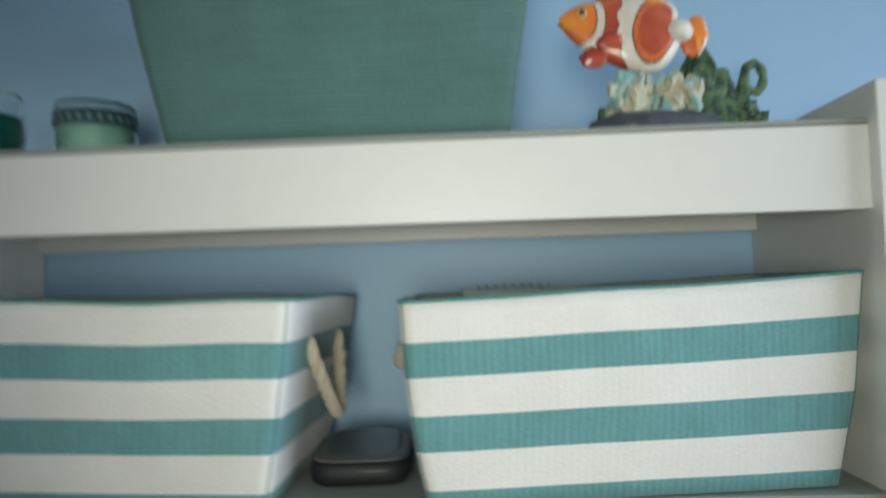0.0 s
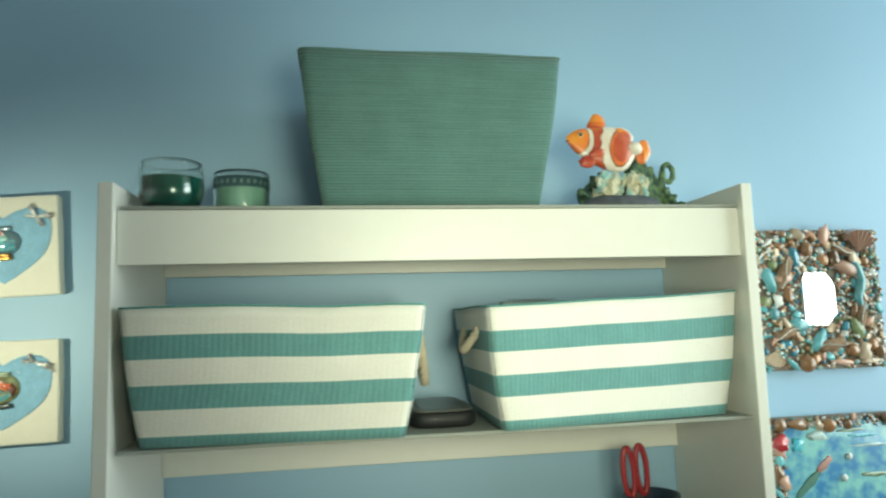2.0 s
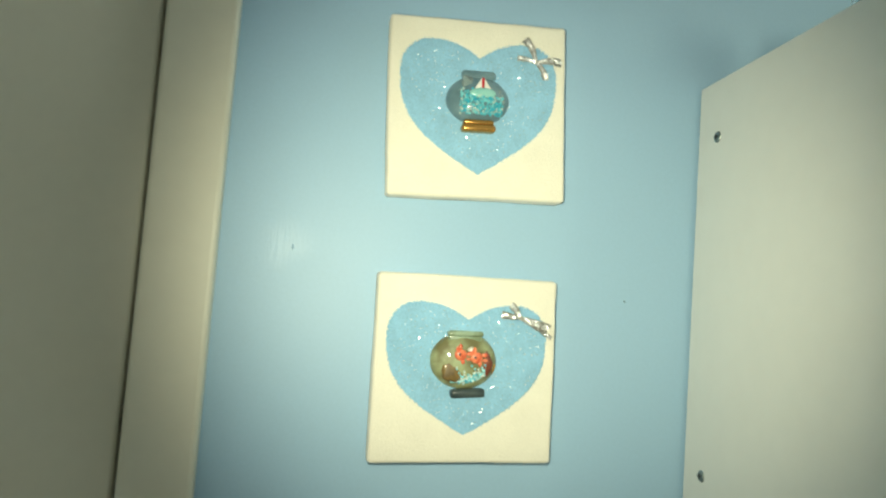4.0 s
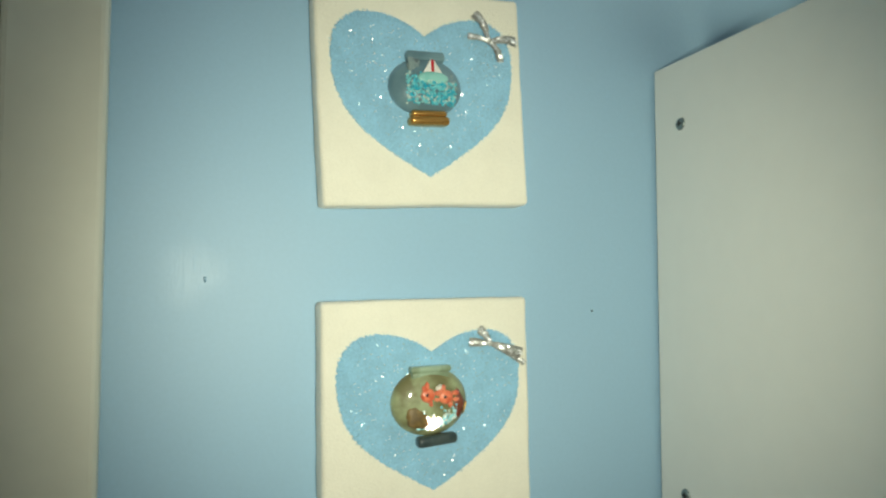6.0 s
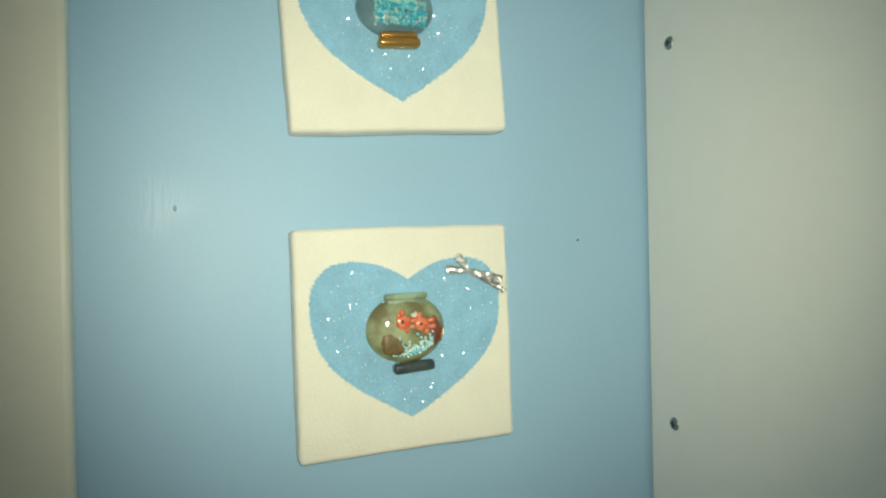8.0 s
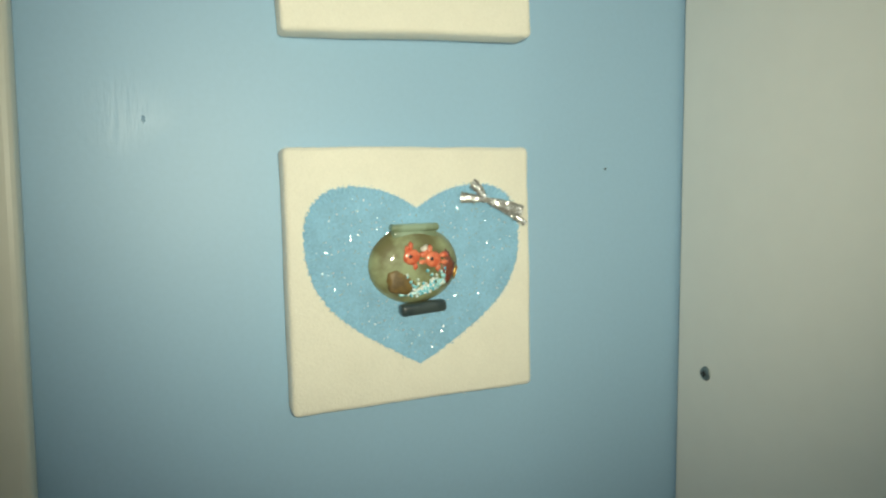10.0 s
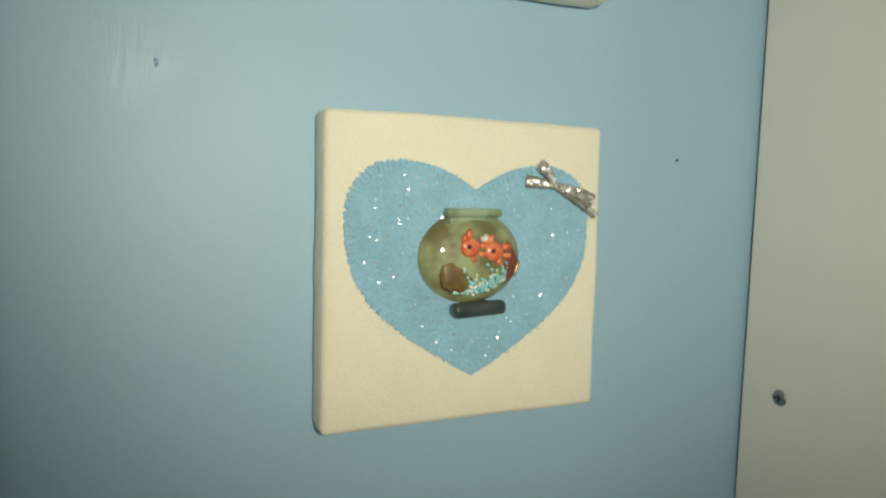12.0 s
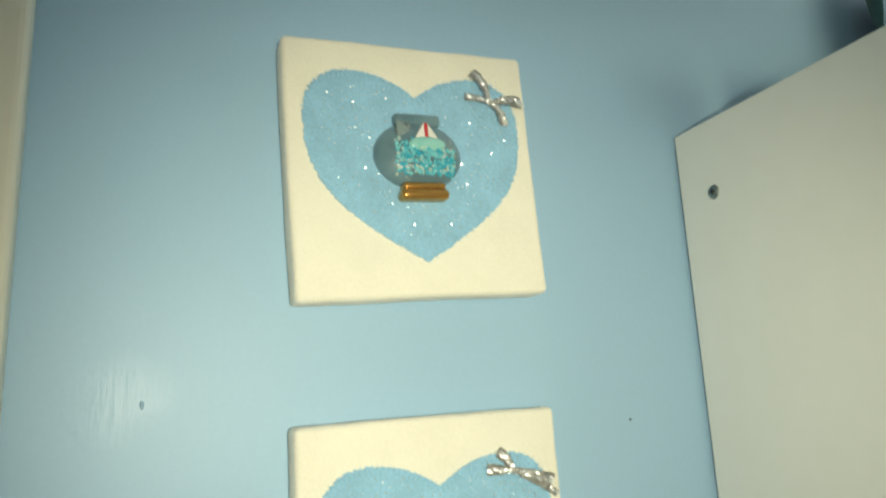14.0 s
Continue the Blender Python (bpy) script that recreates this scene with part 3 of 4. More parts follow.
candle("jar_candle", "clear round glass candle jar half full of dark green wax", -0.351, -0.168, 0.0395, 0.0635, 0.42, 0.0435, M_WAX_DARK, False)
candle("jar_candle", "short glass candle jar with pale green wax and navy band", -0.2725, -0.112, 0.0372, 0.0625, 0.3, 0.044, M_WAX_PALE, True)


def fused(ob, size):
    """Melts the lumps of a part into one skin."""
    md = ob.modifiers.new("melt", "REMESH")
    md.mode, md.voxel_size, md.use_smooth_shade = "VOXEL", size, True
    return ob


# ---- fish ornament ----
def fish_ornament():
    f = thing("fish_ornament", "painted resin orange and white fish on coral over a slate base", "ornament", pose(0.226, -0.195, Z1 + 0.0003))
    base = lathe([(0.0, 0.0), (0.054, 0.0), (0.056, 0.004), (0.052, 0.011), (0.038, 0.0155), (0.0, 0.017)], 40)
    for v in base.verts:
        v.co.y *= 0.42
        v.co.x += 0.012
        v.co.z *= 1 + 0.12 * noise.noise(v.co * 60)
    part("base", base, M_SLATE, f, "dark slate oval base", smooth=True)
    bm = bmesh.new()
    rnd = random.Random(3)
    for k in range(64):
        x = rnd.uniform(-0.023, 0.051)
        lump((x, rnd.uniform(-0.010, 0.010), 0.014 + rnd.uniform(0, 0.029)), (rnd.uniform(0.0028, 0.0060), rnd.uniform(0.003, 0.006), rnd.uniform(0.005, 0.010)), 2, 1.3, k, bm)
    fused(part("coral", bm, M_CORAL, f, "cream coral tinged with turquoise", smooth=True), 0.0011)

    # fish: rings from the nose to the tail joint
    prof = [(0.0, 0.0035), (0.05, 0.0085), (0.14, 0.0170), (0.25, 0.0212), (0.38, 0.0250), (0.5, 0.0288), (0.62, 0.0312), (0.74, 0.0310), (0.86, 0.0285), (0.94, 0.0190), (1.0, 0.0090)]

    def at(s, table):
        for (a, va), (b, vb) in zip(table, table[1:]):
            if s <= b:
                u = max(0.0, (s - a) / (b - a))
                return va + (vb - va) * u
        return table[-1][1]

    n, k_n = 150, 96
    bm = bmesh.new()
    rings = []
    for i in range(n + 1):
        s = i / n
        reach = min(0.07, s * 0.5 + 0.01, (1 - s) * 0.5 + 0.01)
        hh = sum(at(min(1.0, max(0.0, s + reach * (j - 3) / 3)), prof) for j in range(7)) / 7
        cz = 0.0955 - 0.017 * s - 0.003 * math.sin(math.pi * s)
        rings.append([bm.verts.new((-0.0622 + 0.0955 * s, 0.40 * hh * math.sin(a) * (1 + 0.15 * math.cos(2 * a)), cz + hh * math.cos(a))) for a in [k * math.tau / k_n for k in range(k_n)]])

    def paint(s, c):
        """Which paint lies at s along the fish and c across its side: 0 amber, 1 red, 2 cream, 3 dark line, 4 red-amber."""
        collar = s - (0.345 - 0.09 * (c - 0.35) ** 2)
        if abs(collar) < 0.030:
            return 2
        if abs(collar) < 0.040:
            return 3
        if collar < 0:
            return 0 if collar < -0.05 and c > -0.55 else 4
        edge = s - (0.475 + 0.07 * c * c + 0.014 * math.sin(11 * c))
        if edge < 0:
            return 3 if edge > -0.010 else 4 if c > 0.8 else 1
        oval = math.hypot((s - 0.785 - 0.055 * c) / 0.195, (c - 0.08) / 0.92)
        return 1 if oval < 0.74 else 4 if oval < 0.93 else 3 if oval < 1.0 else 2

    for i in range(n):
        for k in range(k_n):
            fc = bm.faces.new((rings[i][k], rings[i][(k + 1) % k_n], rings[i + 1][(k + 1) % k_n], rings[i + 1][k]))
            fc.material_index = paint((i + 0.5) / n, math.cos((k + 0.5) * math.tau / k_n))
    bm.faces.new(rings[0][::-1])
    bm.faces.new(rings[-1])
    bmesh.ops.recalc_face_normals(bm, faces=bm.faces)
    coats = [M_FISH_ORANGE, M_FISH_RED, M_FISH_WHITE, M_FISH_LINE, M_FISH_MID]
    body = part("fish_body", bm, coats, f, "orange fish body with white bands", smooth=True)
    bm = tube([(-0.0215, 0, 0.098), (-0.0205, 0, 0.106), (-0.0190, 0, 0.113), (-0.0180, 0, 0.119), (-0.0185, 0, 0.124), (-0.0205, 0, 0.128), (-0.0218, 0, 0.1305)], [0.0120, 0.0126, 0.0130, 0.0122, 0.0098, 0.0062, 0.0022], 24, flat=0.3)
    for fc in bm.faces:
        fc.material_index = 1 if fc.calc_center_median().z < 0.113 else 4 if fc.calc_center_median().z < 0.120 else 0
    part("dorsal_fin", bm, coats, body, smooth=True)
    part("rear_fin", lump((0.0175, 0.0005, 0.1020), (0.0165, 0.0036, 0.0105), 3, 0.15, 2, turn=Matrix.Rotation(radians(18), 3, "Y")), M_FISH_WHITE, body, smooth=True)
    bm = lump((0.0145, -0.0050, 0.1010), (0.0140, 0.0030, 0.0082), 4, 0.12, 2, turn=Matrix.Rotation(radians(18), 3, "Y"))
    for fc in bm.faces:
        q = fc.calc_center_median()
        fc.material_index = 1 if q.z - 0.25 * q.x < 0.0955 else 4 if q.z - 0.25 * q.x < 0.1005 else 0
    part("rear_fin_patch", bm, coats, body, "red and amber fin patch", smooth=True)
    part("belly_fin", lump((-0.035, -0.004, 0.0640), (0.0120, 0.003, 0.0088), 3, 0.35, 3, turn=Matrix.Rotation(radians(-12), 3, "Y")), M_FISH_RED, body, smooth=True)
    part("side_fin", lump((-0.0235, -0.0098, 0.0745), (0.0105, 0.0022, 0.0065), 3, 0.35, 4, turn=Matrix.Rotation(radians(-14), 3, "Y")), M_FISH_RED, body, smooth=True)
    part("tail_joint", lump((0.0325, -0.001, 0.0825), (0.0125, 0.0110, 0.0098), 3, 0.1, 5), M_FISH_WHITE, body, smooth=True)
    bm = lump((0.0462, 0, 0.0785), (0.0108, 0.0038, 0.0172), 4, 0.1, 6, turn=Matrix.Rotation(radians(14), 3, "Y"))
    for fc in bm.faces:
        q = fc.calc_center_median()
        fc.material_index = 4 if q.x + 0.25 * (q.z - 0.0785) < 0.0450 else 0
    part("tail_fin", bm, coats, body, smooth=True)
    part("tail_line", tube([(0.0515, -0.0010, 0.093), (0.0530, -0.0012, 0.084), (0.0515, -0.0012, 0.073), (0.0470, -0.0010, 0.0635)], [0.0008, 0.0016, 0.0016, 0.0008], 7), M_FISH_LINE, body, smooth=True)
    part("tail_edge", tube([(0.0530, -0.0005, 0.094), (0.0550, -0.0005, 0.084), (0.0535, -0.0005, 0.072), (0.0485, -0.0005, 0.0620)], [0.001, 0.0021, 0.0021, 0.001], 7), M_FISH_WHITE, body, smooth=True)
    part("eye_ring", lump((-0.0445, -0.0066, 0.1000), (0.0042, 0.0011, 0.0043), 3), M_FISH_EYE, body, "pale yellow eye ring", smooth=True)
    part("eye", lump((-0.0445, -0.0072, 0.1000), (0.0029, 0.0012, 0.0031), 2), M_EYE, body, smooth=True)
    part("mouth", lump((-0.0612, -0.001, 0.0925), (0.0030, 0.0026, 0.0008), 2), M_FISH_LINE, body, smooth=True)


def seaweed_ornament():
    """A clump of dark fronds on a rocky foot, behind the fish."""
    w = thing("seaweed_ornament", "dark green resin seaweed clump with a curled frond behind the fish", "ornament", pose(0.298, -0.095, Z1 + 0.0003))
    rnd = random.Random(17)
    bm = bmesh.new()
    for k in range(22):
        lump((-0.088 + 0.178 * k / 21, rnd.uniform(-0.010, 0.010), 0.004), (rnd.uniform(0.006, 0.010), 0.007, rnd.uniform(0.004, 0.009)), 2, 0.7, k + 70, bm)
    for v in bm.verts:
        v.co.z = max(v.co.z, 0.0)
    fused(part("rocky_foot", bm, M_BROWN, w, "brown rocky foot", smooth=True), 0.0014)

    def frond(x, y, high, lean, wide, seed):
        """A broad ruffled leaf with a wavy edge."""
        bm = bmesh.new()
        n, m = 16, 6
        grid = []
        for i in range(n + 1):
            t = i / n
            half = wide * (0.45 + 0.75 * math.sin(math.pi * min(1, 0.12 + 0.86 * t)) ** 0.8) * (1 + 0.20 * math.sin(15 * t + seed))
            cx = x + lean * t * t + 0.003 * math.sin(5 * t + seed)
            grid.append([bm.verts.new((cx + half * (j / m * 2 - 1), y + 0.0035 * math.sin(14 * t + 2.2 * (j / m * 2 - 1) + seed) * abs(j / m * 2 - 1) + 0.004 * math.sin(3 * t + seed), 0.003 + high * t + 0.10 * half * math.sin(4 * j + seed))) for j in range(m + 1)])
        for i in range(n):
            for j in range(m):
                bm.faces.new((grid[i][j], grid[i][j + 1], grid[i + 1][j + 1], grid[i + 1][j]))
        bmesh.ops.recalc_face_normals(bm, faces=bm.faces)
        bmesh.ops.solidify(bm, geom=bm.faces[:], thickness=0.0022)
        part("frond", bm, M_WEED, w, smooth=True)

    for k in range(5):
        frond(-0.076 + 0.008 * k, rnd.uniform(-0.008, 0.008), 0.040 + 0.007 * k + rnd.uniform(-0.006, 0.006), rnd.uniform(-0.008, 0.008), 0.0085, k)
    for k, high in enumerate((0.078, 0.094, 0.098, 0.090, 0.078, 0.066, 0.058)):
        frond(-0.002 + 0.0078 * k, rnd.uniform(-0.009, 0.009), high, rnd.uniform(-0.008, 0.006), 0.0105, k + 20)
    bm = bmesh.new()
    ang = [i * 1.85 * math.pi / 20 for i in range(21)]
    tube([(0.046, 0, 0.006), (0.050, 0, 0.030), (0.0510, 0, 0.050), (0.0520, 0, 0.062)] + [(0.0620 - 0.0090 * math.cos(t), 0, 0.0715 + 0.0135 * math.sin(t)) for t in ang[2:]], [0.0070] * 4 + [0.0044 + 0.0007 * math.sin(2 * i) for i in range(19)], 8, bm, flat=0.7)
    part("curled_frond", bm, M_WEED, w, smooth=True)
    for k in range(3):
        frond(0.056 + 0.008 * k, -0.006, 0.046 - 0.012 * k, 0.004, 0.0075, k + 50)


seaweed_ornament()
fish_ornament()


# ---- heart plaques ----
HEART = (bezier((0, 0.0375), (0.012, 0.0465), (0.024, 0.0505), (0.0375, 0.0505), 14) + bezier((0.0375, 0.0505), (0.052, 0.0505), (0.0625, 0.0405), (0.0625, 0.026), 14)
         + bezier((0.0625, 0.026), (0.0645, -0.013), (0.041, -0.026), (0, -0.0500), 24))
HEART = HEART + [(0.0, -0.0495)] + [(-x, z) for x, z in HEART[:0:-1]]


def inside_heart(x, z, shrink=0.92):
    hit = False
    pts = [(a * shrink, b * shrink) for a, b in HEART]
    for (x0, z0), (x1, z1) in zip(pts, pts[1:] + pts[:1]):
        if (z0 > z) != (z1 > z) and x < (x1 - x0) * (z - z0) / (z1 - z0) + x0:
            hit = not hit
    return hit


def strip(points, width, bm, lift):
    """A creased ribbon along points (x, z) that stands lift off the felt."""
    pts = [Vector((x, lift[i], z)) for i, (x, z) in enumerate(points)]
    left, right = [], []
    for i, p in enumerate(pts):
        t = (pts[min(i + 1, len(pts) - 1)] - pts[max(i - 1, 0)])
        t.y = 0
        t.normalize()
        s = Vector((-t.z, 0, t.x)) * width[i] / 2
        left.append(bm.verts.new(p + s + Vector((0, 0.0003 * math.sin(2.2 * i), 0))))
        right.append(bm.verts.new(p - s - Vector((0, 0.0003 * math.cos(1.7 * i), 0))))
    for i in range(len(pts) - 1):
        bm.faces.new((left[i], left[i + 1], right[i + 1], right[i]))


def bow(parent, centre, arms):
    """arms: (end x, end z, width at the end, height of the arch)."""
    whole = part("ribbon_bow", lump((centre[0], -0.0255, centre[1]), (0.0020, 0.0014, 0.0020), 2, 0.5, 3), M_SILVER, parent, "silver glitter ribbon bow", smooth=True)
    for ex, ez, w, arch in arms:
        bm = bmesh.new()
        n = 9
        pts = [(centre[0] + (ex - centre[0]) * i / (n - 1) + 0.0006 * math.sin(3 * i), centre[1] + (ez - centre[1]) * i / (n - 1)) for i in range(n)]
        strip(pts, [0.0022 + (1.0 * w - 0.0022) * (i / (n - 1)) ** 0.6 for i in range(n)], bm, [-0.0245 - arch * math.sin(math.pi * i / (n - 1)) for i in range(n)])
        bmesh.ops.solidify(bm, geom=bm.faces[:], thickness=0.0004)
        part("ribbon", bm, M_SILVER, whole)
    rnd = random.Random(int(centre[0] * 1e5))
    bm = bmesh.new()
    for k in range(650):
        ex, ez, w, arch = arms[k % len(arms)]
        t = rnd.uniform(0.05, 1.0)
        c = Vector((centre[0] + (ex - centre[0]) * t + rnd.uniform(-0.3, 0.3) * w * 0.6, -0.0252 - arch * math.sin(math.pi * t), centre[1] + (ez - centre[1]) * t + rnd.uniform(-0.3, 0.3) * w * 0.6))
        q = rnd.uniform(0.00016, 0.00040)
        u = Vector((1, rnd.uniform(-0.55, 0.35), rnd.uniform(-0.5, 0.5))).normalized() * q
        v = Vector((rnd.uniform(-0.5, 0.5), rnd.uniform(-0.45, 0.45), 1)).normalized() * q
        bm.faces.new([bm.verts.new(c + d) for d in (-u - v, u - v, u + v, -u + v)])
    tagged(part("sparkle", bm, M_SPECK, whole), kind="stuff")
    return whole


def little_fish(parent, x, z, size, y, lean):
    bm = lump((x, y, z), (size * 0.55, 0.0014, size * 0.5), 2)
    r = Matrix.Rotation(radians(lean), 3, "Y")
    for dx, dz, a, b in ((0.75, 0.15, 0.34, 0.22), (0.7, -0.3, 0.3, 0.18), (-0.1, 0.62, 0.2, 0.34), (0.25, -0.55, 0.2, 0.28), (-0.35, 0.45, 0.14, 0.25)):
        d = r @ Vector((dx * size, 0, dz * size))
        lump((x + d.x, y + 0.0002, z + d.z), (a * size, 0.0009, b * size), 1, bm=bm)
    fish = part("small_fish", bm, M_ORANGE, parent, "tiny coral-red fish", smooth=True)
    return fish


def dome(cx, cz, rx, rz, deep, power=2.0):
    bm = bmesh.new()
    n, m = 40, 9
    rings = []
    for j in range(m):
        a = j / (m - 1) * math.pi / 2
        if j == m - 1:
            rings.append([bm.verts.new((cx, -0.0215 - deep, cz))])
        else:
            rings.append([bm.verts.new((cx + rx * math.cos(a) * math.cos(k * math.tau / n), -0.0215 - deep * math.sin(a), cz + rz * math.cos(a) * math.sin(k * math.tau / n))) for k in range(n)])
    for a, b in zip(rings, rings[1:]):
        for k in range(n):
            if len(b) == 1:
                bm.faces.new((a[k], a[(k + 1) % n], b[0]))
            else:
                bm.faces.new((a[k], a[(k + 1) % n], b[(k + 1) % n], b[k]))
    bm.faces.new(rings[0][::-1])
    bmesh.ops.recalc_face_normals(bm, faces=bm.faces)
    return bm


def on_dome(x, z, cx, cz, rx, rz, deep):
    q = max(0.0, 1 - ((x - cx) / rx) ** 2 - ((z - cz) / rz) ** 2)
    return -0.0215 - deep * math.sqrt(q)


def plaque(label, x, z, tilt, seed, tall=1.0, swing=0.0):
    p = thing("heart_plaque", label, "wall plaque", pose(x, -0.07 * math.sin(radians(swing)), z, 0, -tilt, -swing), "heart plaques")
    rnd = random.Random(seed)
    bm = box((-0.0714, -0.0205, -0.0714), (0.0714, -0.0008, 0.0714), 0.0032, 4)
    bmesh.ops.subdivide_edges(bm, edges=[e for e in bm.edges if e.calc_length() > 0.05], cuts=7, use_grid_fill=True)
    for v in bm.verts:
        k = 1 + 0.010 * noise.noise(v.co * 22 + Vector((seed, 0, 0))) + 0.008 * noise.noise(v.co * 75)
        v.co.x *= k
        v.co.z *= k
    part("padded_panel", bm, M_FOAM, p, "cream fleece-covered square pad", smooth=True)
    # felt heart with a nibbled edge
    bm = bmesh.new()
    fine = []
    for (x0, z0), (x1, z1) in zip(HEART, HEART[1:] + HEART[:1]):
        for t in (0, 0.33, 0.66):
            k = 1 + rnd.uniform(-0.012, 0.010)
            fine.append(((x0 + (x1 - x0) * t) * k, (z0 + (z1 - z0) * t) * k * tall))
    fr = [bm.verts.new((a, -0.0222, b)) for a, b in fine]
    bk = [bm.verts.new((a, -0.0200, b)) for a, b in fine]
    n = len(fr)
    mid = bm.verts.new((0, -0.0225, 0.003))
    for k in range(n):
        bm.faces.new((fr[k], fr[(k + 1) % n], mid))
        bm.faces.new((bk[k], bk[(k + 1) % n], fr[(k + 1) % n], fr[k]))
    bmesh.ops.recalc_face_normals(bm, faces=bm.faces)
    heart = part("felt_heart", bm, M_FELT, p, "sky-blue felt heart")
    bm = bmesh.new()
    for i in range(0, len(HEART)):
        a, b = Vector((HEART[i][0], 0, HEART[i][1] * tall)), Vector((HEART[(i + 1) % len(HEART)][0], 0, HEART[(i + 1) % len(HEART)][1] * tall))
        nrm = Vector((-(b - a).z, 0, (b - a).x)).normalized()
        nrm = nrm if nrm.dot(-a) > 0 else -nrm
        l = rnd.uniform(0.0030, 0.0045)
        tube([a * 1.008 + Vector((0, -0.0212, 0)), a + nrm * l * 0.5 + Vector((0, -0.0229, 0)), a + nrm * l + Vector((0, -0.0224, 0))], 0.00032, 4, bm)
    part("stitching", bm, M_THREAD, heart, "blue blanket stitching")
    # loose fibres along the edges of pad and felt
    for name, outline, y, material, count, parent in (("fleece_fuzz", [(-1, -1), (1, -1), (1, 1), (-1, 1)], -0.0175, M_FOAM, 900, p), ("felt_fuzz", None, -0.0222, M_FELT, 600, heart)):
        bm = bmesh.new()
        for k in range(count):
            if outline:
                e, t = rnd.randrange(4), rnd.random()
                (a0, b0), (a1, b1) = outline[e], outline[(e + 1) % 4]
                at = Vector(((a0 + (a1 - a0) * t) * 0.0708, y + rnd.uniform(-0.0022, 0.012), (b0 + (b1 - b0) * t) * 0.0708))
                way = Vector(((a0 + a1) / 2, rnd.uniform(-0.5, 0.1), (b0 + b1) / 2))
            else:
                q = rnd.randrange(len(HEART))
                at = Vector((HEART[q][0] + rnd.uniform(-0.001, 0.001), y, HEART[q][1] * tall + rnd.uniform(-0.001, 0.001)))
                way = Vector((at.x, -0.02, at.z - 0.01)).normalized()
            way = (way + Vector((rnd.uniform(-0.8, 0.8), rnd.uniform(-0.3, 0.1), rnd.uniform(-0.8, 0.8)))).normalized()
            side = way.cross(Vector((rnd.uniform(-1, 1), rnd.uniform(-1, 1), rnd.uniform(-1, 1)))).normalized() * 0.00011
            l = rnd.uniform(0.0008, 0.0022) if outline else rnd.uniform(0.0005, 0.0014)
            bm.faces.new([bm.verts.new(at + d) for d in (-side, side, way * l)])
        tagged(part(name, bm, material, parent), kind="stuff")
    bm = bmesh.new()
    got = 0
    while got < 420:
        a, b = rnd.uniform(-0.062, 0.062), rnd.uniform(-0.05, 0.05)
        if not inside_heart(a, b):
            continue
        got += 1
        s = rnd.uniform(0.00016, 0.00042)
        u = Vector((1, rnd.uniform(-0.5, 0.5), rnd.uniform(-0.3, 0.3))).normalized() * s
        w = Vector((rnd.uniform(-0.3, 0.3), rnd.uniform(-0.5, 0.5), 1)).normalized() * s
        c = Vector((a, -0.0232, b))
        bm.faces.new([bm.verts.new(c + q) for q in (-u - w, u - w, u + w, -u + w)])
    tagged(part("glitter", bm, M_GLITTER, heart), kind="stuff")
    bm = bmesh.new()
    got = 0
    while got < 150:
        a, b = rnd.uniform(-0.062, 0.062), rnd.uniform(-0.05, 0.05)
        if not inside_heart(a, b):
            continue
        got += 1
        s = rnd.uniform(0.00020, 0.00044)
        u = Vector((1, rnd.uniform(-0.5, 0.3), 0)).normalized() * s
        w = Vector((0, rnd.uniform(-0.4, 0.4), 1)).normalized() * s
        c = Vector((a, -0.0234, b))
        bm.faces.new([bm.verts.new(c + q) for q in (-u - w, u - w, u + w, -u + w)])
    tagged(part("glitter_flake", bm, M_SPECK, heart), kind="stuff")
    return p


p1 = plaque("cream padded square with blue felt heart and sailboat snow globe", -0.6065, 1.614, 3.0, 11, 1.055, 1.2)
p2 = plaque("cream padded square with blue felt heart and goldfish bowl", -0.602, 1.4105, 1.2, 23)


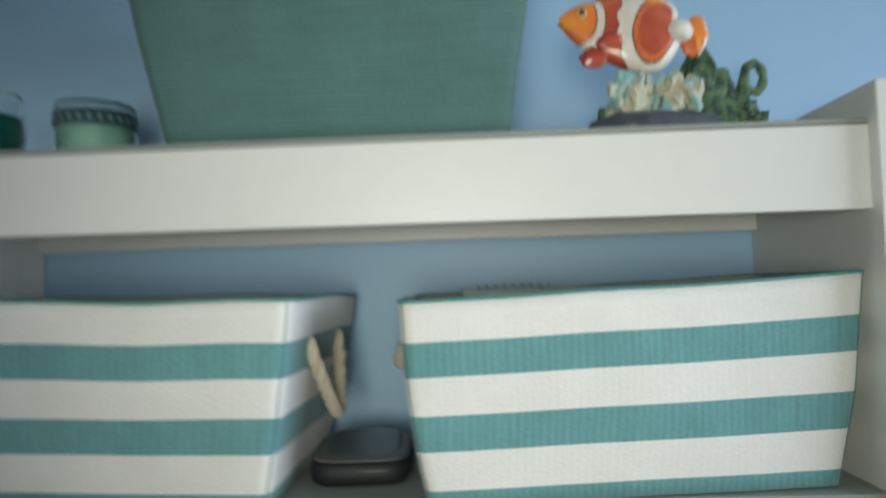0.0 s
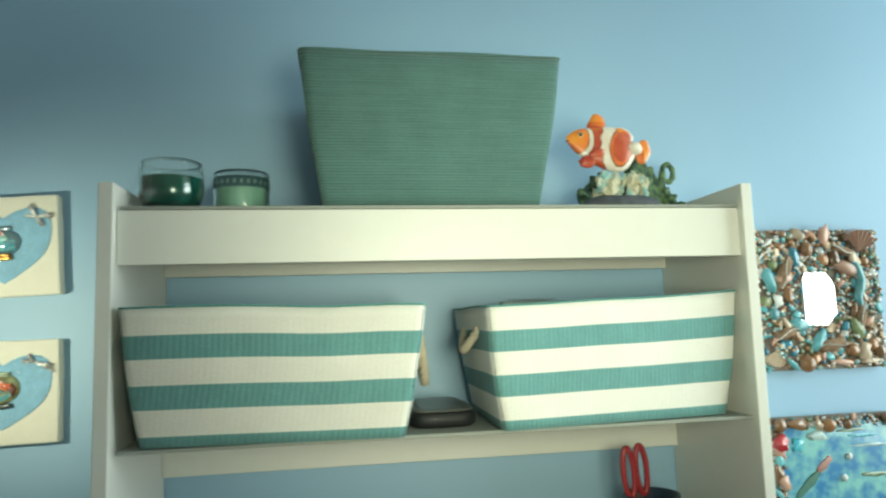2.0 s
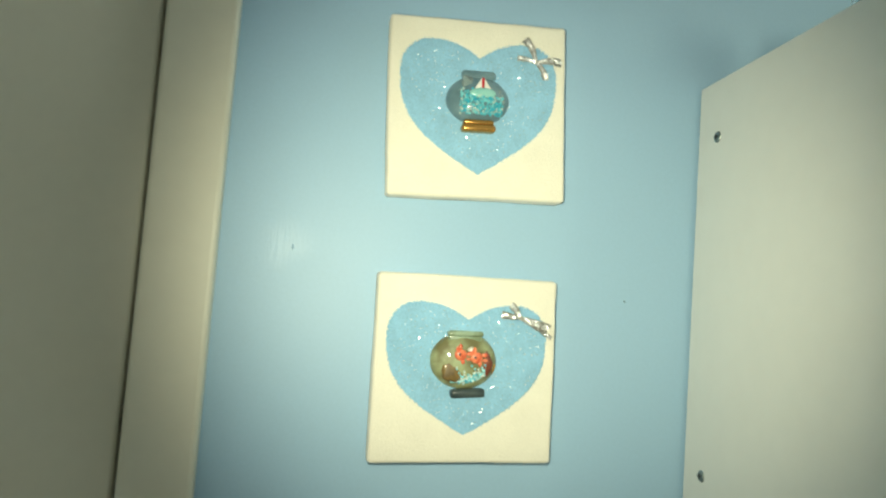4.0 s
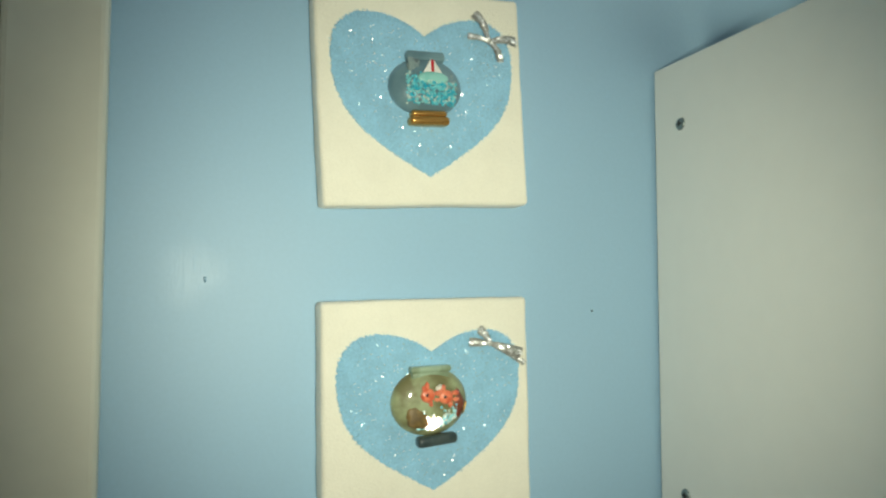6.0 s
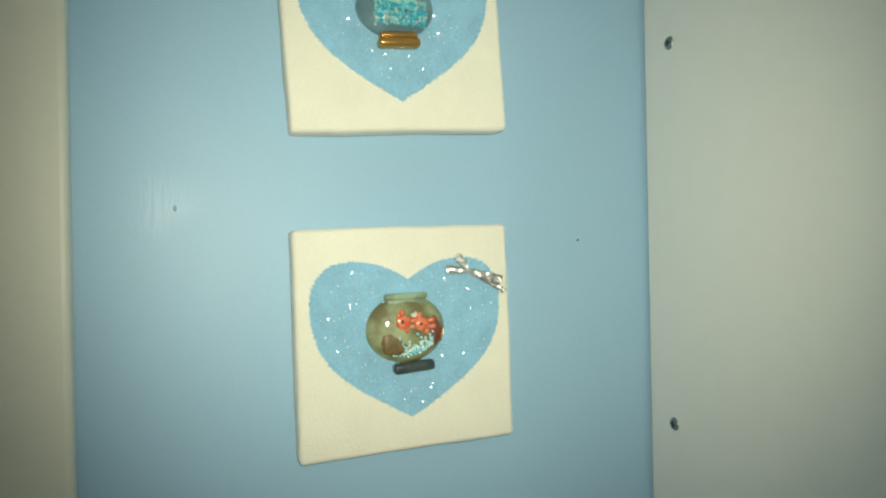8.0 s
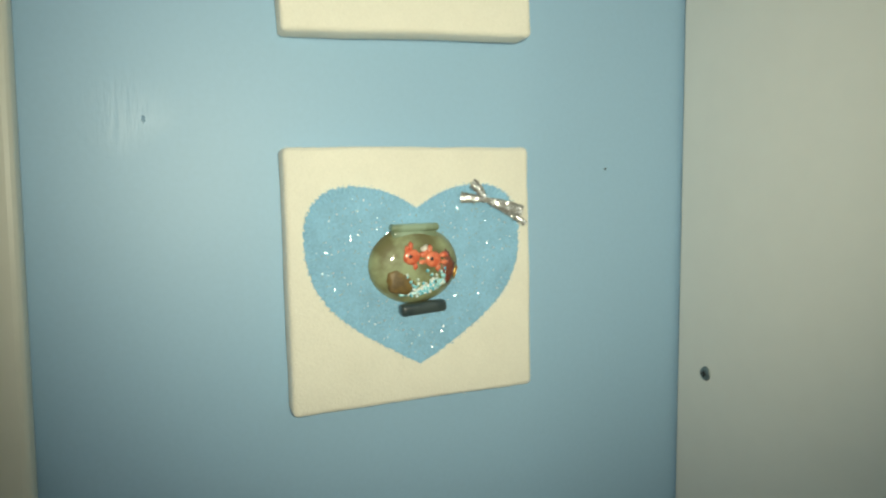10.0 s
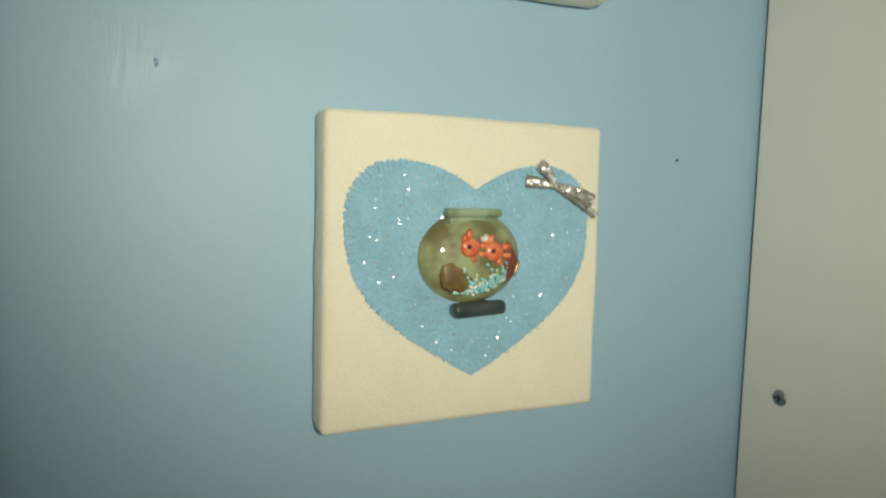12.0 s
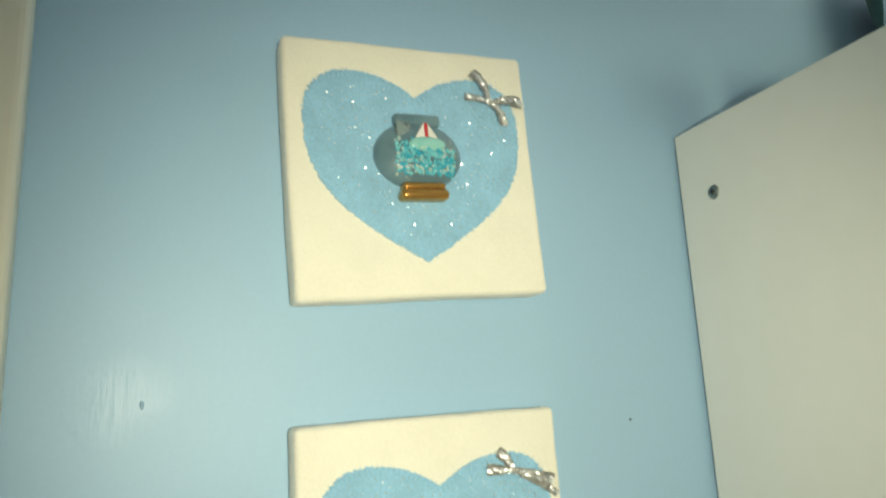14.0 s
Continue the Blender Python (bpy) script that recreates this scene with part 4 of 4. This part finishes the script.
def globe_boat(p):
    cx, cz, rx, rz, dp = -0.0015, 0.0055, 0.0255, 0.0195, 0.012
    g = part("snow_globe", dome(cx, cz, rx, rz, dp), M_BOWL_GREY, p, "glossy grey-blue snow globe with a sailboat", smooth=True)
    part("neck", box((cx - 0.0135, -0.028, cz + rz - 0.0035), (cx + 0.0135, -0.0215, cz + rz + 0.0035), 0.0025, 3), M_BOWL_GREY, g, smooth=True)
    b = box((cx - 0.0135, -0.0315, -0.0205), (cx + 0.0135, -0.0215, -0.0145), 0.0024, 3)
    box((cx - 0.0120, -0.0305, -0.0150), (cx + 0.0120, -0.0215, -0.0108), 0.0016, 2, bm=b)
    part("gold_base", b, M_GOLD, g, "antique gold base", smooth=True)
    rnd = random.Random(5)
    bm, bm2 = bmesh.new(), bmesh.new()
    for k in range(320):
        x, z = cx + rnd.uniform(-0.015, 0.019), cz + rnd.uniform(-0.0125, 0.0015)
        if x < cx - 0.006 and rnd.random() < 0.4:
            z += 0.006
        y = on_dome(x, z, cx, cz, rx, rz, dp)
        lump((x, y - 0.0002, z), (rnd.uniform(0.0008, 0.0013),) * 3, 1, bm=bm if rnd.random() < 0.82 else bm2)
    tagged(part("bead_fill", bm, M_AQUA, g, "aqua beads"), kind="stuff")
    tagged(part("bead_fill", bm2, M_PALE, g, "pale beads"), kind="stuff")
    part("wave", lump((cx + 0.002, on_dome(cx, cz + 0.003, cx, cz, rx, rz, dp) + 0.0002, cz + 0.0035), (0.0105, 0.0016, 0.0042), 3), M_AQUA_BLOB, g, smooth=True)
    y = on_dome(cx, cz + 0.010, cx, cz, rx, rz, dp) - 0.0006
    for pts in (((0.0012, 0.0068), (0.0010, 0.0158), (-0.0042, 0.0072)), ((0.0032, 0.0066), (0.0034, 0.0150), (0.0086, 0.0066))):
        bm = bmesh.new()
        fr = [bm.verts.new((cx + a, y - 0.0006, cz + b)) for a, b in pts]
        bk = [bm.verts.new((cx + a, y + 0.0030, cz + b)) for a, b in pts]
        bm.faces.new(fr)
        bm.faces.new(bk[::-1])
        for k in range(3):
            bm.faces.new((bk[k], bk[(k + 1) % 3], fr[(k + 1) % 3], fr[k]))
        bmesh.ops.recalc_face_normals(bm, faces=bm.faces)
        part("sail", bm, M_SAIL, g, "white sail")
    part("mast", box((cx + 0.0012, y - 0.0008, cz + 0.006), (cx + 0.0031, y + 0.0008, cz + 0.0155), 0.0004), M_RED, g, "red mast")
    part("cloud", lump((cx - 0.0095, on_dome(cx - 0.0095, cz + 0.0115, cx, cz, rx, rz, dp) + 0.0004, cz + 0.0115), (0.0046, 0.0012, 0.0052), 3, 0.8, 8), M_MIST, g, smooth=True)
    for k in range(9):
        x, z = cx + 0.0150 + 0.0050 * rnd.random(), cz + rnd.uniform(-0.002, 0.0085)
        part("foam_fleck", lump((x, on_dome(x, z, cx, cz, rx, rz, dp), z), (0.0014, 0.0007, 0.0012), 1, 0.5, k), M_MIST, g, smooth=True)
    bow(p, (0.0452, 0.0392), [(0.0362, 0.0572, 0.0068, 0.004), (0.0533, 0.0258, 0.0058, 0.004), (0.0662, 0.0400, 0.0075, 0.005), (0.0305, 0.0418, 0.0045, 0.002)])


def fish_bowl(p):
    cx, cz, rx, rz, dp = -0.0030, 0.0068, 0.0262, 0.0218, 0.010
    g = part("fish_bowl", dome(cx, cz, rx, rz, dp), M_BOWL_OLIVE, p, "glossy olive fish bowl with two small fish", smooth=True)
    b = box((cx - 0.0140, -0.0290, cz + 0.0185), (cx + 0.0140, -0.0215, cz + 0.0228), 0.0018, 3)
    box((cx - 0.0128, -0.0275, cz + 0.0150), (cx + 0.0128, -0.0215, cz + 0.0192), 0.0012, 2, bm=b)
    part("rim", b, M_RIM, g, "pale green rim", smooth=True)
    b = box((-0.0135, -0.0300, -0.0034), (0.0135, -0.0215, 0.0034), 0.0024, 3)
    b.transform(pose(0.0005, 0, -0.0172, 0, -3, 0))
    part("black_base", b, M_BASE_BLACK, g, "black base", smooth=True)
    y = lambda a, c: on_dome(a, c, cx, cz, rx, rz, dp)
    for fx, fz, lean in ((-0.0068, 0.0118, 4), (0.0055, 0.0098, -8)):
        fs = little_fish(g, fx, fz, 0.0090, y(fx, fz) - 0.0002, lean)
        fs["label"] = "tiny coral-red fish with a black eye"
        part("fish_eye", lump((fx - 0.0012, y(fx, fz) - 0.0018, fz + 0.0004), (0.0011, 0.0005, 0.0011), 2), M_EYE, g)
    # highlight at the bowl's right edge, built as a gold-coloured chip
    part("gold_glint", lump((0.0205, y(0.0205, 0.002) - 0.0003, 0.0015), (0.0008, 0.0006, 0.0045), 2, 0.5, 3, turn=Matrix.Rotation(radians(16), 3, "Y")), M_GOLD, g, "glint on the bowl's edge, set as a gold chip", smooth=True)
    part("star", lump((0.0012, y(0.0012, 0.0155), 0.0158), (0.0022, 0.0010, 0.0020), 2, 0.9, 4), M_FISH_WHITE, g, smooth=True)
    part("rock_and_weed", lump((-0.0115, y(-0.0115, -0.001) + 0.0011, -0.0010), (0.0095, 0.0018, 0.0078), 3, 0.22, 9), M_BROWN, g, smooth=True)
    # this red-brown lump stands for weed
    part("rock_and_weed", lump((0.0138, y(0.0138, 0.005) + 0.0009, 0.0045), (0.0052, 0.0016, 0.0080), 3, 0.6, 12), M_RUST, g, smooth=True)
    rnd = random.Random(8)
    bm, bm2 = bmesh.new(), bmesh.new()
    for k in range(190):
        a = rnd.uniform(-0.6, 1.0)
        x, z = cx + 0.017 * a, cz - 0.0172 + abs(rnd.gauss(0, 0.004)) + 0.004 * max(0, a) + 0.003 * a * a
        lump((x, y(x, z) - 0.0002, z), (rnd.uniform(0.0006, 0.0011),) * 3, 1, bm=bm if rnd.random() < 0.6 else bm2)
    tagged(part("pebbles", bm, M_AQUA, g, "blue pebbles"), kind="stuff")
    tagged(part("pebbles", bm2, M_PALE, g, "whitish pebbles"), kind="stuff")
    bow(p, (0.0400, 0.0415), [(0.0260, 0.0430, 0.0060, 0.002), (0.0330, 0.0510, 0.0060, 0.003), (0.0640, 0.0330, 0.0085, 0.005), (0.0665, 0.0265, 0.0035, 0.002)])


globe_boat(p1)
fish_bowl(p2)

# small nail hole left in the paint
tagged(part("nail_head", lump((-0.465, -0.0006, 1.472), (0.0007, 0.0010, 0.0007), 2), M_DARK), "tiny dark nail head in the blue wall", "nail")
# dent beside the glossier patch of the wall
tagged(part("paint_dent", lump((-0.7405, -0.0001, 1.4945), (0.0008, 0.0005, 0.0018), 2, 0.6, 5), surface("chipped_paint", (0.25, 0.40, 0.55), 0.6, spread=0.15), smooth=True), "small chipped dent in the glossy blue wall paint", "dent")


# ---- lower shelf ----
cup = thing("pencil_cup", "dark navy pencil cup standing on the lower shelf", "cup", pose(0.29, -0.12, Z3 + 0.0003))
M_NAVY = surface("navy_plastic", (0.02, 0.04, 0.07), 0.35, spread=0.08)
part("body", lathe([(0.0, 0.0), (0.034, 0.0), (0.036, 0.003), (0.038, 0.138), (0.0365, 0.139), (0.035, 0.138), (0.033, 0.004), (0.0, 0.004)], 36), M_NAVY, cup, smooth=True)
part("rim", lathe([(0.0368, 0.132), (0.0392, 0.133), (0.0392, 0.139), (0.0368, 0.1395), (0.0362, 0.136), (0.0368, 0.132)], 36), M_NAVY, cup, smooth=True)
sc = thing("scissors", "red-handled scissors standing in a navy cup", "scissors", pose(0.280, -0.115, Z3 + 0.006, 0, -4, 8))
M_HANDLE = surface("red_plastic", (0.34, 0.03, 0.04), 0.35, spread=0.05)
for sgn in (-1, 1):
    part("handle", tube([(sgn * (0.0115 + 0.0085 * math.cos(a)) * 1.0, 0.002 * sgn, 0.165 + 0.034 * math.sin(a)) for a in [i * math.tau / 28 for i in range(28)]], 0.0042, 8, closed=True), M_HANDLE, sc, smooth=True)
    part("blade", box((sgn * 0.005 - 0.005, 0.002 * sgn - 0.001, 0.0), (sgn * 0.005 + 0.005, 0.002 * sgn + 0.001, 0.134), 0.0006), M_SCREW, sc)
part("pivot", lathe([(0.0, -0.004), (0.004, -0.004), (0.004, 0.004), (0.0, 0.004)], 16, pose(0, 0, 0.085, 90)), M_SCREW, sc)
bx = thing("wooden_box", "low reddish-brown wooden box on the lower shelf", "box", pose(-0.06, -0.115, Z3 + 0.0003))
M_WOOD = surface("red_brown_wood", (0.16, 0.055, 0.035), 0.4, spread=0.3, grain=120, stain=14, stretch=(0.15, 1, 1), Coat_Weight=0.3)
part("body", box((-0.132, -0.06, 0.0), (0.132, 0.06, 0.084), 0.002), M_WOOD, bx)
part("lid", box((-0.135, -0.063, 0.0845), (0.135, 0.063, 0.108), 0.003, 3), M_WOOD, bx)
part("clasp", box((-0.012, -0.0655, 0.074), (0.012, -0.0605, 0.096), 0.001), M_GOLD, bx)


# ---- shell-covered panels ----
M_MIRROR = surface("mirror_silver", (0.92, 0.94, 0.95), 0.02, 1.0, spread=0.0, bump=0)
M_PANEL = surface("brown_backing", (0.20, 0.16, 0.12), 0.7, spread=0.2, grain=200)
SHELLS = [blotched("turquoise_stone", (0.08, 0.31, 0.36), (0.18, 0.42, 0.44), 90, 0.35, 0.5, random_hue=True),
          blotched("amber_shell", (0.38, 0.20, 0.08), (0.24, 0.10, 0.04), 90, 0.3, 0.7, random_hue=True),
          blotched("cream_shell", (0.62, 0.52, 0.38), (0.46, 0.32, 0.22), 110, 0.4, 0.4, random_hue=True),
          blotched("pearl_bead", (0.70, 0.68, 0.62), (0.55, 0.58, 0.56), 60, 0.15, 1.0, random_hue=True),
          blotched("bronze_bead", (0.12, 0.06, 0.03), (0.24, 0.13, 0.06), 60, 0.2, 0.9, random_hue=True),
          blotched("blue_glass_bead", (0.03, 0.14, 0.24), (0.08, 0.28, 0.36), 60, 0.12, 1.0, random_hue=True),
          blotched("pink_shell", (0.50, 0.26, 0.18), (0.62, 0.40, 0.30), 110, 0.4, 0.5, random_hue=True),
          blotched("moss_shell", (0.10, 0.15, 0.06), (0.20, 0.22, 0.10), 110, 0.4, 0.5, random_hue=True)]


def piece_meshes():
    out = []
    for kind in range(4):
        for mi, mat in enumerate(SHELLS):
            bm = bmesh.new()
            if kind == 0:      # round bead
                lump((0, 0, 0), (1, 0.8, 1), 2, bm=bm)
            elif kind == 1:    # uneven pebble
                lump((0, 0, 0), (1.15, 0.6, 0.8), 2, 0.7, mi, bm)
            elif kind == 2:    # ribbed fan shell
                n = 18
                c = bm.verts.new((0, -0.1, -0.8))
                ridge = [bm.verts.new((1.1 * math.sin(a), -0.30 - 0.22 * (k % 2), 0.25 + 0.75 * math.cos(a))) for k, a in enumerate([(-1.9 + 3.8 * i / n) for i in range(n + 1)])]
                edge = [bm.verts.new((v.co.x * 1.12, 0.25, v.co.z * 1.12)) for v in ridge]
                for k in range(n):
                    bm.faces.new((c, ridge[k], ridge[k + 1]))
                    bm.faces.new((ridge[k], edge[k], edge[k + 1], ridge[k + 1]))
            else:              # spindle shell
                tube([(-1.5, 0, 0), (-1.1, 0, 0.02), (-0.5, -0.05, 0), (0.1, -0.1, 0.03), (0.7, -0.05, 0), (1.2, 0, 0), (1.5, 0, 0)], [0.08, 0.24, 0.42, 0.5, 0.42, 0.22, 0.06], 8, bm)
            bmesh.ops.recalc_face_normals(bm, faces=bm.faces)
            me = bpy.data.meshes.new("shell")
            bm.to_mesh(me)
            bm.free()
            me.materials.append(mat)
            me.polygons.foreach_set("use_smooth", [kind != 2] * len(me.polygons))
            out.append((kind, me))
    return out


PIECES = piece_meshes()


def scatter(root, free, w, h, count, seed, small, weights, large=()):
    """Shells, stones and beads glued over a panel w by h wherever free(x, z, r) allows."""
    rnd = random.Random(seed)
    placed, tries = [], 0
    for x, z, r, kind, mi, turn, long in large:
        ob = new(("bead", "pebble", "shell", "shell")[kind], PIECES[kind * 8 + mi][1])
        ob.parent = root
        ob.matrix_basis = pose(x, -0.012 - r * 0.45, z, 0, turn, 0) @ Matrix.Diagonal((r * long, r * 0.8, r, 1))
        placed.append((x, z, r))
    while len(placed) < count and tries < 40000:
        tries += 1
        big = len(placed) < count * 0.14
        r = rnd.uniform(0.0105, 0.0165) if big else rnd.uniform(0.0055, 0.0095) if len(placed) < count * 0.45 else rnd.uniform(0.0026, 0.0052)
        r *= small
        x, z = rnd.uniform(-w / 2 + r * 0.6, w / 2 - r * 0.6), rnd.uniform(-h / 2 + r * 0.6, h / 2 - r * 0.6)
        if not free(x, z, r) or any((x - a) ** 2 + (z - b) ** 2 < (0.66 * (r + c)) ** 2 for a, b, c in placed):
            continue
        placed.append((x, z, r))
        kind = rnd.choices((0, 1, 2, 3), (2, 7, 1, 2) if r > 0.0055 else (6, 3, 0, 1))[0]
        mi = rnd.choices(range(8), weights)[0]
        me = PIECES[kind * 8 + mi][1]
        ob = new("shell" if kind > 1 else "pebble" if kind == 1 else "bead", me)
        ob.parent = root
        s = r * (0.72 if kind == 3 else 1)
        ob.matrix_basis = pose(x, -0.012 - r * 0.42, z, rnd.uniform(-15, 15), rnd.uniform(0, 360), rnd.uniform(-15, 15)) @ Matrix.Diagonal((s, s * 0.8, s, 1))


def fill_beads(root, free, w, h, count, seed):
    """Tiny beads and grit between the larger shells."""
    rnd = random.Random(seed)
    bm = bmesh.new()
    n = 0
    while n < count:
        x, z = rnd.uniform(-w / 2, w / 2), rnd.uniform(-h / 2, h / 2)
        if not free(x, z):
            continue
        n += 1
        r = rnd.uniform(0.0016, 0.0042)
        first = len(bm.faces)
        lump((x, -0.0125 - rnd.uniform(0, 0.006), z), (r, r, r), 1, bm=bm)
        mi = rnd.choices(range(8), (4, 2, 5, 7, 3, 3, 2, 2))[0]
        bm.faces.ensure_lookup_table()
        for f in bm.faces[first:]:
            f.material_index = mi
    tagged(part("grit", bm, SHELLS, root, "tiny beads and shell grit", smooth=True), kind="stuff")


sm = thing("shell_mirror", "small wall mirror framed with shells, stones and beads", "mirror", pose(0.664, -0.001, 1.509))
part("backing_board", box((-0.119, -0.012, -0.118), (0.119, 0.0, 0.118), 0.001), M_PANEL, sm)
bm = bmesh.new()
oct_pts = [(0.012, 0.045), (-0.024, 0.045), (-0.034, 0.030), (-0.034, -0.030), (-0.024, -0.045), (0.010, -0.045), (0.029, -0.025), (0.029, 0.025)]
f0 = bm.faces.new([bm.verts.new((a, -0.0150, b)) for a, b in oct_pts])
bmesh.ops.recalc_face_normals(bm, faces=bm.faces)
ext = bmesh.ops.extrude_face_region(bm, geom=[f0])["geom"]
for v in ext:
    if isinstance(v, bmesh.types.BMVert):
        v.co.y = -0.0125
bmesh.ops.recalc_face_normals(bm, faces=bm.faces)
part("mirror_glass", bm, M_MIRROR, sm, "small eight-sided mirror")
scatter(sm, lambda x, z, r: not (abs(x + 0.002) < 0.032 + r * 0.8 and abs(z) < 0.045 + r * 0.8), 0.238, 0.236, 270, 4, 0.93, (5, 4, 6, 5, 4, 4, 4, 3),
        ((0.078, 0.094, 0.021, 2, 6, 10, 1.0), (0.052, 0.052, 0.015, 1, 6, 20, 1.5), (-0.094, 0.033, 0.015, 1, 0, 70, 1.3), (-0.047, -0.042, 0.014, 1, 0, 15, 1.1), (-0.012, -0.070, 0.013, 1, 0, -50, 1.5),
         (0.062, -0.052, 0.014, 1, 7, 60, 1.1), (0.052, -0.088, 0.011, 0, 1, 0, 1.2), (0.090, -0.080, 0.011, 0, 1, 0, 1.1), (0.030, -0.107, 0.010, 3, 6, 4, 1.5), (0.085, -0.107, 0.009, 3, 2, -4, 1.5),
         (-0.095, -0.095, 0.015, 2, 2, 200, 1.0), (-0.020, 0.085, 0.013, 0, 1, 0, 0.9), (-0.045, 0.072, 0.012, 1, 5, 80, 1.1), (0.010, 0.066, 0.010, 0, 1, 30, 1.2)))
bm = bmesh.new()
tube([(0.064 + 0.010 * math.cos(a) * (1 - 0.30 * a), -0.021, 0.046 + 0.012 * math.sin(a)) for a in (2.6, 1.9, 1.2, 0.5)] + [(0.077, -0.021, 0.032), (0.072, -0.022, 0.016), (0.068, -0.021, 0.000), (0.073, -0.020, -0.014), (0.080, -0.020, -0.020), (0.085, -0.020, -0.013)],
     [0.0022, 0.0050, 0.0065, 0.0062, 0.0070, 0.0085, 0.0068, 0.0045, 0.0034, 0.0022], 10, bm)
part("curled_charm", bm, SHELLS[0], sm, "turquoise curled sea charm", smooth=True)
fill_beads(sm, lambda x, z: not (abs(x + 0.002) < 0.030 and abs(z) < 0.044), 0.236, 0.234, 1000, 31)

M_DRIFT = surface("driftwood", (0.27, 0.17, 0.10), 0.8, spread=0.3, grain=160, stain=40, bump=0.7, relief=0.003)
for k, (x, z, l, a) in enumerate(((-0.066, 0.045, 0.030, 68), (-0.070, -0.055, 0.026, 20), (0.072, -0.030, 0.026, 80), (0.012, -0.078, 0.030, 8), (0.045, 0.082, 0.022, -20))):
    part("driftwood", lump((x, -0.019, z), (l, 0.007, l * 0.34), 3, 0.5, k + 5, turn=Matrix.Rotation(radians(-a), 3, "Y")), M_DRIFT, sm, "brown weathered driftwood chip", smooth=True)
    bm = bmesh.new()
    for i in range(15):
        t = i / 14 * 2 - 1
        ca, sa = math.cos(radians(a)), math.sin(radians(a))
        u, v = l * t, l * 0.12 * math.sin(3 * t + k)
        lump((x + u * ca - v * sa, -0.0195 - 0.0070 * math.sqrt(max(0, 1 - t * t)), z + u * sa + v * ca), (0.0016, 0.0016, 0.0016), 1, bm=bm)
    tagged(part("bead_chain", bm, SHELLS[3], sm, "string of small silvery beads", smooth=True), kind="stuff")

sp = thing("shell_picture", "sea-blue picture bordered with red and brown shells", "picture", pose(0.668, -0.001, 1.1955, 0, 0, 0))
part("backing_board", box((-0.120, -0.012, -0.119), (0.120, 0.0, 0.119), 0.001), M_PANEL, sp)
M_SEA = blotched("painted_sea", (0.04, 0.22, 0.46), (0.26, 0.58, 0.54), 38, 0.35, 0.6, 0.38, 0.64)
pic = part("painted_panel", box((-0.096, -0.0150, -0.096), (0.112, -0.0125, 0.108), 0.0005), M_SEA, sp, "turquoise and blue painted sea")
slant = Matrix.Rotation(radians(-42), 3, "Y")
part("painted_shape", lump((-0.055, -0.0152, 0.012), (0.034, 0.0012, 0.0075), 3, 0.4, 2, turn=slant), surface("dull_green_paint", (0.08, 0.20, 0.15), 0.5, spread=0.2), pic, "plain dull green shape", smooth=True)
part("painted_shape", lump((-0.024, -0.0153, 0.041), (0.017, 0.0012, 0.0065), 3, 0.4, 5, turn=slant), surface("dull_pink_paint", (0.46, 0.25, 0.21), 0.5, spread=0.2), pic, "plain pinkish shape", smooth=True)
for k, (x, z, w, h) in enumerate(((0.05, 0.085, 0.03, 0.003), (0.06, 0.068, 0.035, 0.0025), (0.03, 0.094, 0.028, 0.003), (-0.07, 0.075, 0.014, 0.012), (-0.03, 0.088, 0.018, 0.009), (0.07, 0.02, 0.025, 0.004), (0.02, -0.02, 0.02, 0.004))):
    part("painted_ripple", lump((x, -0.0149, z), (w, 0.0010, h), 2, 0.8, k), (M_AQUA, M_PALE, M_RIM)[k % 3], pic, smooth=True)
for x, z in ((0.022, 0.052), (0.010, 0.018)):
    part("pearl", lump((x, -0.017, z), (0.006, 0.004, 0.006), 2), SHELLS[3], pic, smooth=True)
scatter(sp, lambda x, z, r: not (-0.096 - r * 0.2 < x and -0.096 < z < 0.102), 0.240, 0.238, 150, 9, 0.8, (2, 3, 2, 2, 7, 1, 3, 1),
        ((-0.108, 0.074, 0.014, 1, 6, 60, 1.0), (-0.100, 0.108, 0.012, 0, 4, 0, 1.0), (-0.068, 0.108, 0.012, 1, 4, 10, 1.3), (0.106, 0.106, 0.014, 1, 4, 30, 1.2), (-0.108, 0.030, 0.012, 1, 4, 80, 1.3)))
part("red_chip", lump((-0.106, -0.026, 0.082), (0.012, 0.006, 0.014), 3, 0.5, 4), M_RED, sp, "glossy red chip", smooth=True)
fill_beads(sp, lambda x, z: not (x > -0.094 and -0.094 < z < 0.100), 0.236, 0.234, 420, 32)
